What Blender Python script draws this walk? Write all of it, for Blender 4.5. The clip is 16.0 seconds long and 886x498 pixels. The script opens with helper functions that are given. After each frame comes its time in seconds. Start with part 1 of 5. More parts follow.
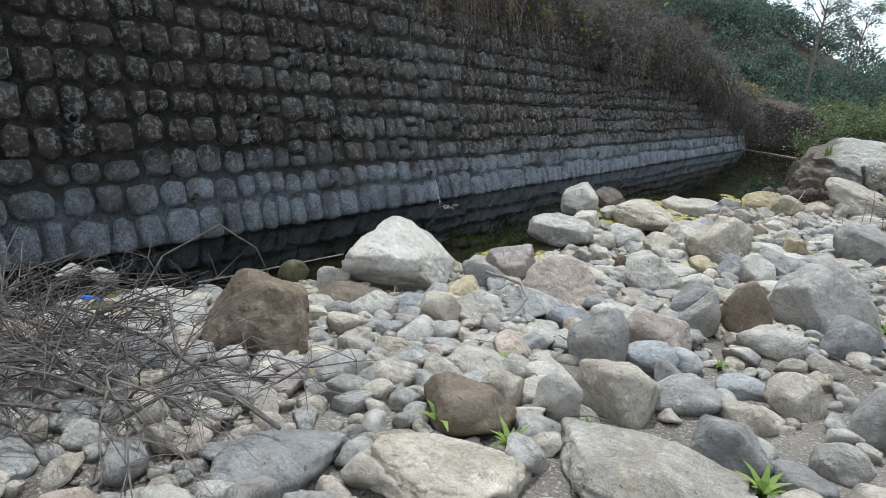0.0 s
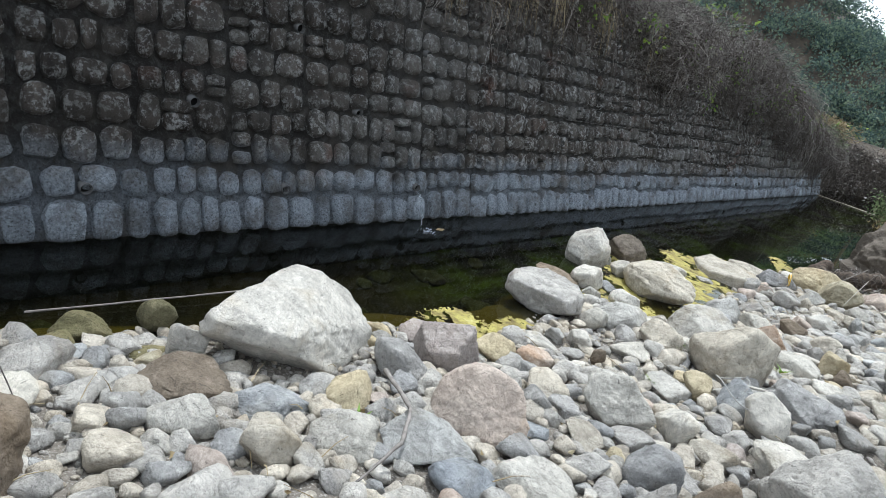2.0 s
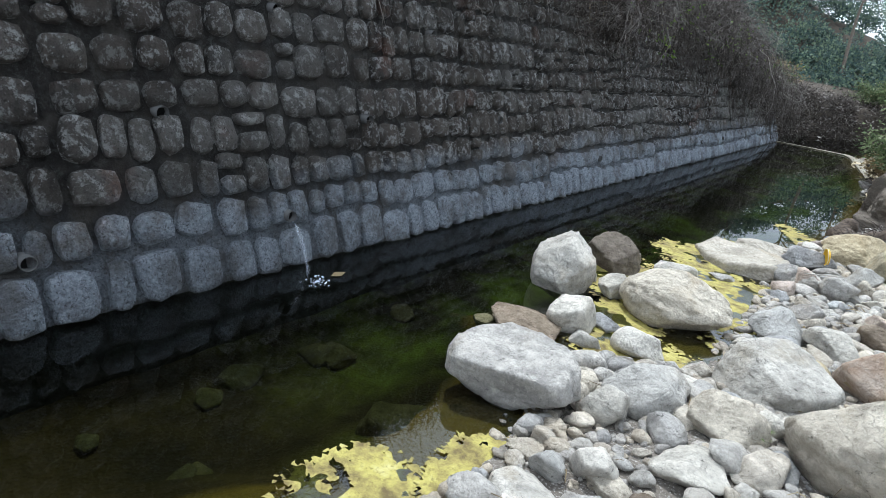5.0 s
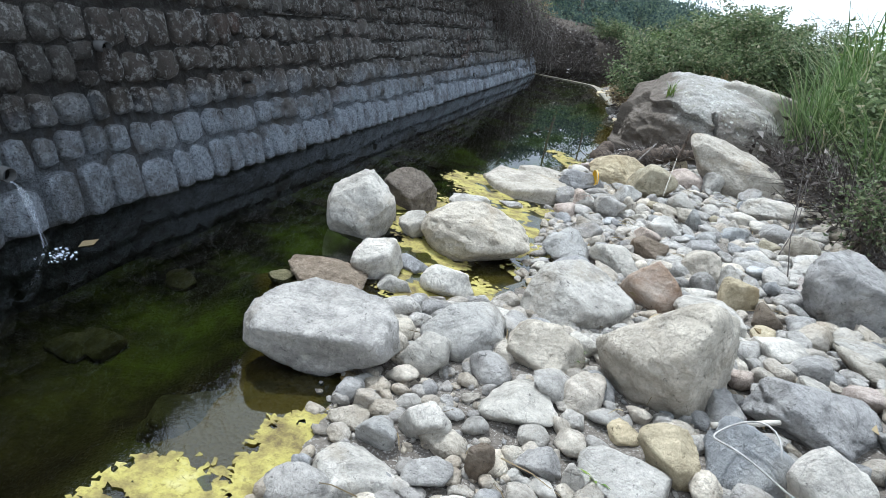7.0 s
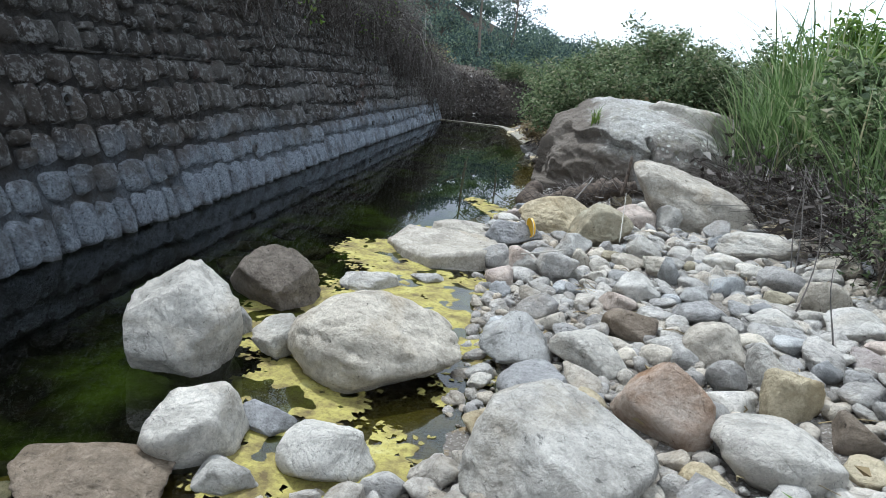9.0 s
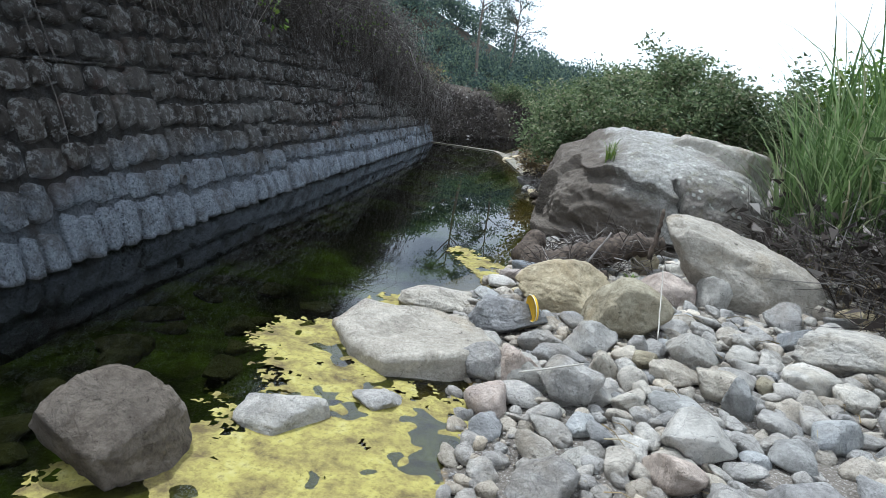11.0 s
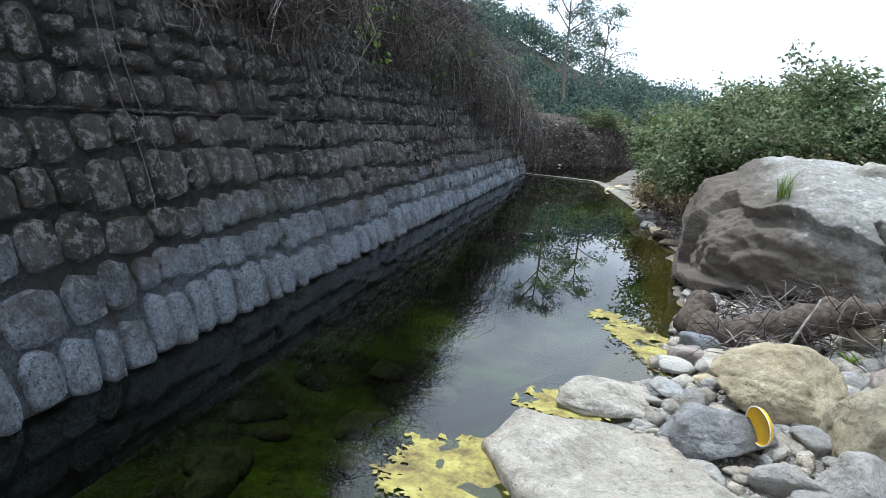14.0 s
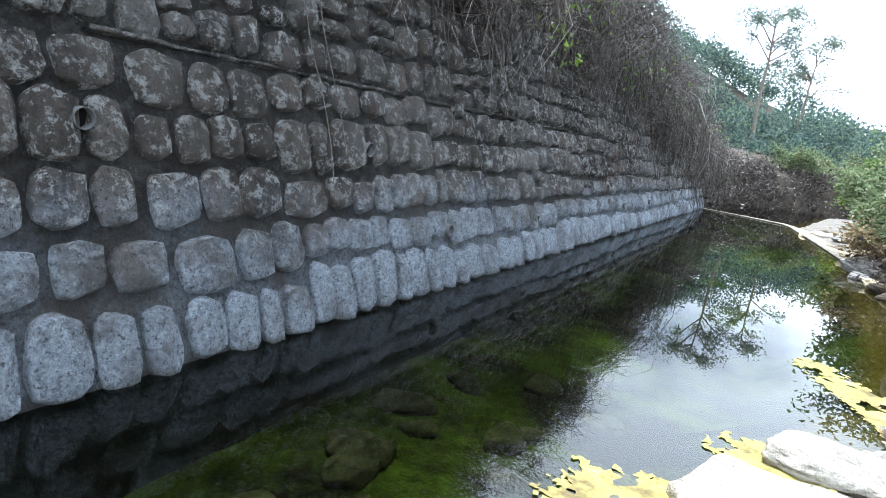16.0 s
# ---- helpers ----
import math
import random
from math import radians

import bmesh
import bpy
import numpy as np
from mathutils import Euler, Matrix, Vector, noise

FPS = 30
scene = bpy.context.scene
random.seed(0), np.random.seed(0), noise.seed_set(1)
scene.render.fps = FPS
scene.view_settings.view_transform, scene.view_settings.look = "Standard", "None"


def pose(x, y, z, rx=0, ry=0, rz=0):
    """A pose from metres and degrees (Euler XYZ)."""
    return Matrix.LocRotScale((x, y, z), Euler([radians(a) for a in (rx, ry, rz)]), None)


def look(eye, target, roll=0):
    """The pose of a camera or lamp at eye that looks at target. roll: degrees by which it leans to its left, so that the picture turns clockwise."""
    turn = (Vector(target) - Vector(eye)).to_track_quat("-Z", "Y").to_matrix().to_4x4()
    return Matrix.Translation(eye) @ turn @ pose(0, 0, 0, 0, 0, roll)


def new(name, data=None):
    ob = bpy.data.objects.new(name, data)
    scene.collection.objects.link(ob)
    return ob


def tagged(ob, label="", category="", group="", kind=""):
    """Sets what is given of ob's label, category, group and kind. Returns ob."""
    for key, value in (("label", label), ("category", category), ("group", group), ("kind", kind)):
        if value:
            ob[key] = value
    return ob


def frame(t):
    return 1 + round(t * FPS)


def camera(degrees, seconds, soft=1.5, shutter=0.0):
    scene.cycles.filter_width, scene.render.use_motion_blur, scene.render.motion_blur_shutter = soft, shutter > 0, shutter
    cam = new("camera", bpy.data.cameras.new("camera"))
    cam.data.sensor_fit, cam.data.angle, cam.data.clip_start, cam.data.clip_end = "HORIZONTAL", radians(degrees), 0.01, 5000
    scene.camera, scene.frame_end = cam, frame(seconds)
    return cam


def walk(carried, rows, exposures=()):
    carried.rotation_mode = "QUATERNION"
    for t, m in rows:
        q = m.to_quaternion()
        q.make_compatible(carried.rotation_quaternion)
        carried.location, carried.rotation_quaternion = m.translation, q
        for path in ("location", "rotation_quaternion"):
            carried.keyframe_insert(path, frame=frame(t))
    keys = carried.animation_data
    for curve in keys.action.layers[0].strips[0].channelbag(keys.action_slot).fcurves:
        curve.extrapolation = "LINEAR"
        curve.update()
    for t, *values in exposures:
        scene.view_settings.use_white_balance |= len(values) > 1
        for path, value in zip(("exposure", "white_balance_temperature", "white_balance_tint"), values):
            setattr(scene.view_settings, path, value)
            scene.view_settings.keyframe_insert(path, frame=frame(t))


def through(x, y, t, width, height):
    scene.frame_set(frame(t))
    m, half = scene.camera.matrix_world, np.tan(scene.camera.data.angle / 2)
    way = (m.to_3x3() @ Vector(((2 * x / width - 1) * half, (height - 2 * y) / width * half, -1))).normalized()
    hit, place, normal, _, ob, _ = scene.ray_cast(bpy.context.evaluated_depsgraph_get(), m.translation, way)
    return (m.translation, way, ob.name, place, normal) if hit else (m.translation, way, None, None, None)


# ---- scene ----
cam = camera(72.0, 16.0, soft=0.3)
PATH = [
    (0, (5.685, -4.93, 2.12), (4.585, -3.365, 1.537), 7.3),
    (0.5, (5.4, -4.473, 2.146), (4.172, -3.007, 1.564), 8.8),
    (1, (5.177, -4.023, 2.267), (4.012, -2.465, 1.805), 14.5),
    (1.5, (5.159, -3.594, 2.493), (4.163, -1.96, 1.914), 15.1),
    (2, (5.397, -3.131, 2.62), (4.207, -1.681, 1.927), 16.3),
    (2.5, (5.253, -2.532, 2.614), (4.282, -0.849, 2.139), 15.0),
    (3, (4.965, -1.828, 2.36), (3.755, -0.297, 1.92), 15.6),
    (3.5, (4.713, -1.518, 2.289), (3.517, -0.03, 1.692), 11.2),
    (6, (3.634, -0.439, 1.963), (2.846, 1.254, 1.246), 5.4),
    (6.5, (3.636, -0.458, 1.929), (3.242, 1.332, 1.129), 6.4),
    (7, (3.622, -0.36, 1.968), (3.204, 1.452, 1.233), 10.8),
    (7.5, (3.461, -0.144, 1.812), (2.953, 1.666, 1.129), 7.7),
    (8, (3.387, 0.369, 1.703), (2.929, 2.211, 1.072), 5.4),
    (8.5, (3.405, 1.004, 1.681), (3.104, 2.922, 1.204), 7.5),
    (9, (3.409, 1.543, 1.631), (3.193, 3.456, 1.089), 6.2),
    (9.5, (3.415, 1.87, 1.726), (2.966, 3.706, 1.074), 4.5),
    (10, (3.457, 2.299, 1.654), (3.095, 4.173, 1.058), 9.4),
    (12.5, (2.86, 4.196, 1.69), (2.881, 6.148, 1.255), 2.5),
    (13, (2.725, 4.201, 1.694), (2.494, 6.138, 1.254), 1.3),
    (13.5, (2.677, 4.279, 1.688), (2.172, 6.15, 1.195), 1.8),
    (14, (2.616, 4.345, 1.679), (2.15, 6.243, 1.255), 5.4),
    (14.5, (2.547, 4.396, 1.68), (2.067, 6.275, 1.193), 8.5),
    (15, (2.561, 4.447, 1.673), (1.82, 6.202, 1.064), 8.7),
    (15.5, (2.504, 4.562, 1.549), (1.636, 6.295, 1.056), 12.5),
    (16, (2.361, 4.646, 1.372), (1.43, 6.368, 0.965), 9.5),
]
walk(cam, [(t, look(eye, target, roll)) for t, eye, target, roll in PATH],
     [(0, -0.52, 5950, 6), (1.5, -0.36, 5950, 6), (3.5, -0.16, 5900, 6), (6.5, -0.15, 5700, 6), (9, -0.33, 5700, 6), (12.5, -0.37, 5650, 6), (14.5, 0.12, 5650, 6), (16, 0.97, 5650, 6)])

# ---------------------------------------------------------------- light
SUN_AZ, SUN_EL = radians(-46), radians(63)      # from the wall side, a little ahead
world = bpy.data.worlds.new("sky")
scene.world = world
world.use_nodes = True
wn, wl = world.node_tree.nodes, world.node_tree.links
wn.clear()
sky = wn.new("ShaderNodeTexSky")
sky.sky_type, sky.sun_disc = "NISHITA", False
sky.sun_elevation, sky.sun_rotation = SUN_EL, SUN_AZ
sky.air_density, sky.dust_density = 1.0, 2.5
co, cn, cr = wn.new("ShaderNodeTexCoord"), wn.new("ShaderNodeTexNoise"), wn.new("ShaderNodeValToRGB")
cn.inputs["Scale"].default_value, cn.inputs["Detail"].default_value = 3.2, 6
cr.color_ramp.elements[0].position, cr.color_ramp.elements[1].position = 0.27, 0.52
cm, bg, wo = wn.new("ShaderNodeMixRGB"), wn.new("ShaderNodeBackground"), wn.new("ShaderNodeOutputWorld")
cm.inputs[2].default_value = (19.5, 20.2, 21.2, 1)
bg.inputs["Strength"].default_value = 0.11
wl.new(co.outputs["Generated"], cn.inputs["Vector"])
wl.new(cn.outputs["Fac"], cr.inputs["Fac"])
wl.new(cr.outputs["Color"], cm.inputs[0])
wl.new(sky.outputs["Color"], cm.inputs[1])
wl.new(cm.outputs["Color"], bg.inputs["Color"])
wl.new(bg.outputs["Background"], wo.inputs["Surface"])
sun = new("sun", bpy.data.lights.new("sun", "SUN"))
sun.data.energy, sun.data.angle, sun.data.color = 5.0, radians(0.5), (1.0, 0.97, 0.93)
sun.matrix_world = look((math.sin(SUN_AZ) * math.cos(SUN_EL) * 50, math.cos(SUN_AZ) * math.cos(SUN_EL) * 50, math.sin(SUN_EL) * 50), (0, 0, 0))

# ---------------------------------------------------------------- material kit
class Kit:
    """A node material under construction."""

    def __init__(self, name, rough=0.9):
        self.mat = bpy.data.materials.new(name)
        self.mat.use_nodes = True
        self.n, self.l = self.mat.node_tree.nodes, self.mat.node_tree.links
        self.b = self.n["Principled BSDF"]
        self.b.inputs["Roughness"].default_value = rough
        self.b.inputs["Specular IOR Level"].default_value = 0.25
        self.tc = self.n.new("ShaderNodeTexCoord")
        self.geo = self.n.new("ShaderNodeNewGeometry")

    def link(self, a, b):
        self.l.new(a, b)

    def vec(self, world_space=False, scale=(1, 1, 1)):
        m = self.n.new("ShaderNodeMapping")
        m.inputs["Scale"].default_value = scale
        self.link(self.geo.outputs["Position"] if world_space else self.tc.outputs["Object"], m.inputs["Vector"])
        return m.outputs["Vector"]

    def noise(self, scale, v, detail=5, rough=0.6, distort=0.0):
        t = self.n.new("ShaderNodeTexNoise")
        t.inputs["Scale"].default_value, t.inputs["Detail"].default_value = scale, detail
        t.inputs["Roughness"].default_value, t.inputs["Distortion"].default_value = rough, distort
        self.link(v, t.inputs["Vector"])
        return t.outputs["Fac"]

    def voronoi(self, scale, v, feature="F1"):
        t = self.n.new("ShaderNodeTexVoronoi")
        t.feature = feature
        t.inputs["Scale"].default_value = scale
        self.link(v, t.inputs["Vector"])
        return t.outputs["Distance"]

    def ramp(self, fac, stops):
        r = self.n.new("ShaderNodeValToRGB")
        e = r.color_ramp.elements
        while len(e) < len(stops):
            e.new(0.5)
        for item, (p, c) in zip(e, stops):
            item.position = p
            item.color = (c, c, c, 1) if isinstance(c, (int, float)) else (*c, 1)
        self.link(fac, r.inputs["Fac"])
        return r.outputs["Color"]

    def mix(self, fac, a, b, mode="MIX"):
        m = self.n.new("ShaderNodeMixRGB")
        m.blend_type = mode
        for k, v in ((0, fac), (1, a), (2, b)):
            if isinstance(v, (int, float)):
                m.inputs[k].default_value = v if k == 0 else (v, v, v, 1)
            elif isinstance(v, tuple):
                m.inputs[k].default_value = (*v, 1)
            else:
                self.link(v, m.inputs[k])
        return m.outputs["Color"]

    def math(self, op, a, b=0.0):
        m = self.n.new("ShaderNodeMath")
        m.operation = op
        for k, v in ((0, a), (1, b)):
            if isinstance(v, (int, float)):
                m.inputs[k].default_value = v
            else:
                self.link(v, m.inputs[k])
        return m.outputs["Value"]

    def height(self):
        s = self.n.new("ShaderNodeSeparateXYZ")
        self.link(self.geo.outputs["Position"], s.inputs["Vector"])
        return s.outputs

    def random(self):
        return self.n.new("ShaderNodeObjectInfo").outputs["Random"]

    def island(self):
        return self.geo.outputs["Random Per Island"]

    def bump(self, h, strength=0.5, distance=0.02, after=None):
        b = self.n.new("ShaderNodeBump")
        b.inputs["Strength"].default_value, b.inputs["Distance"].default_value = strength, distance
        self.link(h, b.inputs["Height"])
        if after is not None:
            self.link(after, b.inputs["Normal"])
        self.link(b.outputs["Normal"], self.b.inputs["Normal"])
        return b.outputs["Normal"]

    def color(self, c):
        if isinstance(c, tuple):
            self.b.inputs["Base Color"].default_value = (*c, 1)
        else:
            self.link(c, self.b.inputs["Base Color"])
        return self.mat


def stone(name, lo, hi, speck=0.35, islands=False, crack=0.25):
    """River stone: mottled at hand size, grained at finger size, pitted and scuffed, with a few dark seams."""
    k = Kit(name, 0.88)
    v = k.vec(True)
    dark, pale = tuple(x * 0.42 for x in lo), tuple(min(0.8, x * 1.22) for x in hi)
    big, grain = k.noise(2.6, v, 6, 0.62, 0.4), k.noise(34, v, 6, 0.75)
    c = k.mix(k.ramp(big, [(0.3, 0.0), (0.7, 1.0)]), lo, hi)
    c = k.mix(k.ramp(k.noise(5.5, v, 7, 0.7, 0.6), [(0.36, 0.6), (0.52, 0.0)]), c, tuple(x * 0.62 for x in lo))
    c = k.mix(k.ramp(k.noise(11, v, 6, 0.7), [(0.52, 0.0), (0.68, 0.6)]), c, pale)
    c = k.mix(k.ramp(k.noise(1.7, v, 5, 0.6, 0.8), [(0.54, 0.0), (0.66, 0.38)]), c, tuple(x * y for x, y in zip(lo, (0.95, 0.82, 0.62))))
    c = k.mix(k.ramp(grain, [(0.35, 0.34), (0.48, 0.0)]), c, dark)
    c = k.mix(k.ramp(grain, [(0.54, 0.0), (0.68, 0.25)]), c, pale)
    fine = k.noise(78, v, 4, 0.8)
    c = k.mix(k.ramp(fine, [(0.36, 0.22), (0.48, 0.0)]), c, dark)
    pock = k.ramp(k.noise(19, v, 5, 0.75, 0.5), [(0.31, 0.8), (0.39, 0.0)])
    c = k.mix(pock, c, tuple(x * 0.28 for x in lo))
    spots = k.ramp(k.voronoi(60, v), [(0.08, 0.45), (0.18, 0.0)])
    c = k.mix(k.mix(1.0, spots, speck, "MULTIPLY"), c, tuple(min(0.8, x * 1.5) for x in hi))
    seams = k.ramp(k.noise(1.3, v, 4, 0.55, 0.9), [(0.493, 0.0), (0.5, 1.0), (0.507, 0.0)])
    c = k.mix(k.mix(1.0, seams, crack, "MULTIPLY"), c, tuple(x * 0.25 for x in lo))
    r = k.island() if islands else k.random()
    c = k.mix(1.0, c, k.ramp(r, [(0.0, (0.87, 0.87, 0.87)), (0.35, (1.3, 1.23, 1.13)), (0.7, (1.06, 1.02, 0.96)), (1.0, (1.43, 1.35, 1.22))]), "MULTIPLY")
    n1 = k.bump(k.noise(6.5, v, 8, 0.68, 0.5), 1.0, 0.07)
    n2 = k.bump(k.noise(24, v, 6, 0.7, 0.6), 0.85, 0.022, n1)
    k.bump(k.math("ADD", k.math("ADD", fine, k.math("MULTIPLY", pock, -0.6)), k.math("MULTIPLY", seams, -0.5)), 0.5, 0.01, n2)
    return k.color(c)


ROCK = {
    "pale": stone("pale_stone", (0.33, 0.325, 0.31), (0.52, 0.515, 0.495)),
    "white": stone("white_stone", (0.42, 0.415, 0.4), (0.56, 0.555, 0.535), 0.2),
    "grey": stone("grey_stone", (0.23, 0.23, 0.235), (0.4, 0.4, 0.4)),
    "blue": stone("blue_grey_stone", (0.24, 0.26, 0.29), (0.44, 0.46, 0.48)),
    "sand": stone("sandstone", (0.32, 0.298, 0.262), (0.5, 0.48, 0.437)),
    "ochre": stone("ochre_stone", (0.36, 0.31, 0.21), (0.53, 0.48, 0.36)),
    "pinkish": stone("pinkish_stone", (0.34, 0.29, 0.265), (0.5, 0.45, 0.42)),
    "brown": stone("brown_stone", (0.13, 0.105, 0.08), (0.25, 0.215, 0.18), 0.15),
    "rusty": stone("rust_stained_stone", (0.3, 0.19, 0.12), (0.46, 0.41, 0.37), 0.1),
    "mossy": stone("mossy_stone", (0.09, 0.09, 0.045), (0.2, 0.18, 0.11), 0.1),
    "concrete": stone("rough_concrete", (0.3, 0.3, 0.3), (0.45, 0.45, 0.445), 0.6, crack=0.0),
}
WORDS = {"pale": "pale grey", "white": "chalky white", "grey": "medium grey", "blue": "bluish grey", "sand": "warm sandy grey",
         "ochre": "yellowish ochre", "pinkish": "pinkish grey", "brown": "dull brown", "rusty": "rust-stained grey",
         "mossy": "wet moss-stained", "concrete": "rough pitted concrete"}

# wall concrete: clean grey blued for sky-lit shade near the water, dirt, moss and lichen higher up
def wall_material(name, groove=False):
    k = Kit(name, 0.92)
    v, h = k.vec(True), k.height()
    patch, fine = k.noise(0.55, v, 4, 0.6), k.noise(30, v, 6, 0.78)
    lichen = k.noise(13, v, 7, 0.8)
    streak = k.noise(1.0, k.vec(True, (3, 5, 0.35)), 5, 0.6)
    # the blue of skylight in shade is mixed into this clean grey
    low = k.mix(k.ramp(fine, [(0.32, 0.0), (0.66, 1.0)]), (0.17, 0.19, 0.22), (0.52, 0.575, 0.65))
    low = k.mix(k.ramp(k.noise(62, v, 3, 0.7), [(0.56, 0.0), (0.66, 0.7)]), low, (0.6, 0.65, 0.72))
    up = k.mix(k.ramp(streak, [(0.36, 0.0), (0.64, 1.0)]), (0.03, 0.025, 0.022), (0.15, 0.128, 0.112))
    up = k.mix(k.ramp(patch, [(0.48, 0.0), (0.64, 0.6)]), up, (0.25, 0.245, 0.235))
    up = k.mix(k.ramp(lichen, [(0.51, 0.0), (0.57, 0.85)]), up, (0.46, 0.46, 0.45))
    up = k.mix(k.ramp(k.noise(1.3, v, 5, 0.6), [(0.6, 0.0), (0.72, 0.55)]), up, (0.17, 0.075, 0.05))
    line = k.math("ADD", h["Z"], k.math("MULTIPLY", k.math("SUBTRACT", k.noise(1.6, v, 5, 0.65), 0.5), 1.1))
    c = k.mix(k.ramp(line, [(0.42, 0.0), (0.85, 1.0)]), low, up)
    wet = k.math("ADD", h["Z"], k.math("MULTIPLY", k.noise(9, v), 0.08))
    c = k.mix(k.ramp(wet, [(0.03, 0.85), (0.09, 0.0)]), c, (0.09, 0.085, 0.06))
    if groove:
        c = k.mix(k.ramp(line, [(0.3, 0.35), (0.7, 0.82)]), c, (0.026, 0.024, 0.022))
    # dark colour spots paint the shade of small pits that bump barely shows
    pit_shade = k.noise(46, v, 5, 0.8)
    c = k.mix(k.ramp(pit_shade, [(0.36, 0.85), (0.47, 0.0)]), c, (0.035, 0.032, 0.028))
    c = k.mix(k.ramp(k.noise(3.2, v, 6, 0.7), [(0.47, 0.0), (0.62, 0.6)]), c, (0.11, 0.097, 0.083))
    c = k.mix(1.0, c, k.ramp(k.island(), [(0.0, 0.7), (1.0, 1.08)]), "MULTIPLY")
    n1 = k.bump(k.noise(13, v, 8, 0.78), 1.0, 0.045)
    k.bump(k.noise(52, v, 4, 0.75), 0.9, 0.018, n1)
    return k.color(c)


WALL_STONE = wall_material("cast_stone_concrete")
WALL_JOINT = wall_material("mortar_joint_concrete", True)


def plain(name, c, rough=0.7, metal=0.0, var=0.25, scale=20):
    k = Kit(name, rough)
    k.b.inputs["Metallic"].default_value = metal
    n = k.noise(scale, k.vec(), 5)
    k.bump(n, 0.2, 0.004)
    return k.color(k.mix(k.ramp(n, [(0.3, 0.0), (0.7, 1.0)]), tuple(x * (1 - var) for x in c), tuple(min(1, x * (1 + var)) for x in c)))


def foliage(name, stops, rough=0.55, through=0.25):
    k = Kit(name, rough)
    c = k.ramp(k.island(), stops)
    c = k.mix(1.0, c, k.ramp(k.noise(0.8, k.vec(True), 3), [(0.3, 0.7), (0.7, 1.2)]), "MULTIPLY")
    k.color(c)
    t, m = k.n.new("ShaderNodeBsdfTranslucent"), k.n.new("ShaderNodeMixShader")
    k.link(c, t.inputs["Color"])
    m.inputs[0].default_value = through
    k.link(k.b.outputs["BSDF"], m.inputs[1])
    k.link(t.outputs["BSDF"], m.inputs[2])
    k.link(m.outputs["Shader"], k.n["Material Output"].inputs["Surface"])
    return k.mat


LEAF = foliage("bush_leaves", [(0.0, (0.07, 0.1, 0.05)), (0.4, (0.15, 0.2, 0.095)), (0.8, (0.25, 0.31, 0.16)), (1.0, (0.4, 0.37, 0.25))], 0.5, 0.5)
LEAF_BRIGHT = foliage("fresh_leaves", [(0.0, (0.07, 0.13, 0.02)), (0.6, (0.15, 0.24, 0.04)), (1.0, (0.25, 0.32, 0.07))])
# distance haze put into the leaf colour: greens shifted towards pale blue
LEAF_FAR = foliage("hazed_forest_leaves", [(0.0, (0.04, 0.07, 0.065)), (0.5, (0.1, 0.15, 0.135)), (1.0, (0.22, 0.28, 0.18))], 0.55, 0.4)
LEAF_GUM = foliage("pale_tree_leaves", [(0.0, (0.14, 0.18, 0.15)), (1.0, (0.26, 0.3, 0.24))], 0.6, 0.6)
GRASS = foliage("grass_blades", [(0.0, (0.07, 0.12, 0.04)), (0.5, (0.15, 0.23, 0.08)), (0.85, (0.28, 0.36, 0.17)), (1.0, (0.42, 0.38, 0.24))], 0.4, 0.35)
DRY = foliage("dry_stems", [(0.0, (0.04, 0.03, 0.024)), (0.5, (0.078, 0.066, 0.059)), (0.85, (0.16, 0.143, 0.128)), (1.0, (0.4, 0.37, 0.34))], 0.9, 0.1)
STRAW = foliage("straw", [(0.0, (0.2, 0.15, 0.08)), (0.6, (0.32, 0.25, 0.14)), (1.0, (0.44, 0.38, 0.25))], 0.8, 0.2)
TWIG = plain("grey_twig_bark", (0.2, 0.18, 0.165), 0.9, 0, 0.4)
BRUSH = plain("dark_twig_bark", (0.105, 0.092, 0.084), 0.9, 0, 0.6)
BARK = plain("bark", (0.16, 0.135, 0.11), 0.9, 0, 0.4)
DRIFT = plain("weathered_driftwood", (0.085, 0.066, 0.052), 0.95, 0, 0.65, 22)
PVC = plain("grey_plastic_pipe", (0.07, 0.07, 0.07), 0.7)
STICK = plain("peeled_stick", (0.42, 0.39, 0.34), 0.8)
BORE_SHADE = plain("pipe_shade_black", (0.004, 0.004, 0.004), 1.0)
YELLOW = plain("yellow_plastic", (0.75, 0.45, 0.03), 0.4, 0, 0.08)
RIMWHITE = plain("pale_plastic_rim", (0.75, 0.72, 0.6), 0.4, 0, 0.08)
BLUE = plain("blue_plastic", (0.03, 0.13, 0.5), 0.35, 0, 0.1)
WIRE = plain("dull_wire", (0.35, 0.34, 0.32), 0.5)


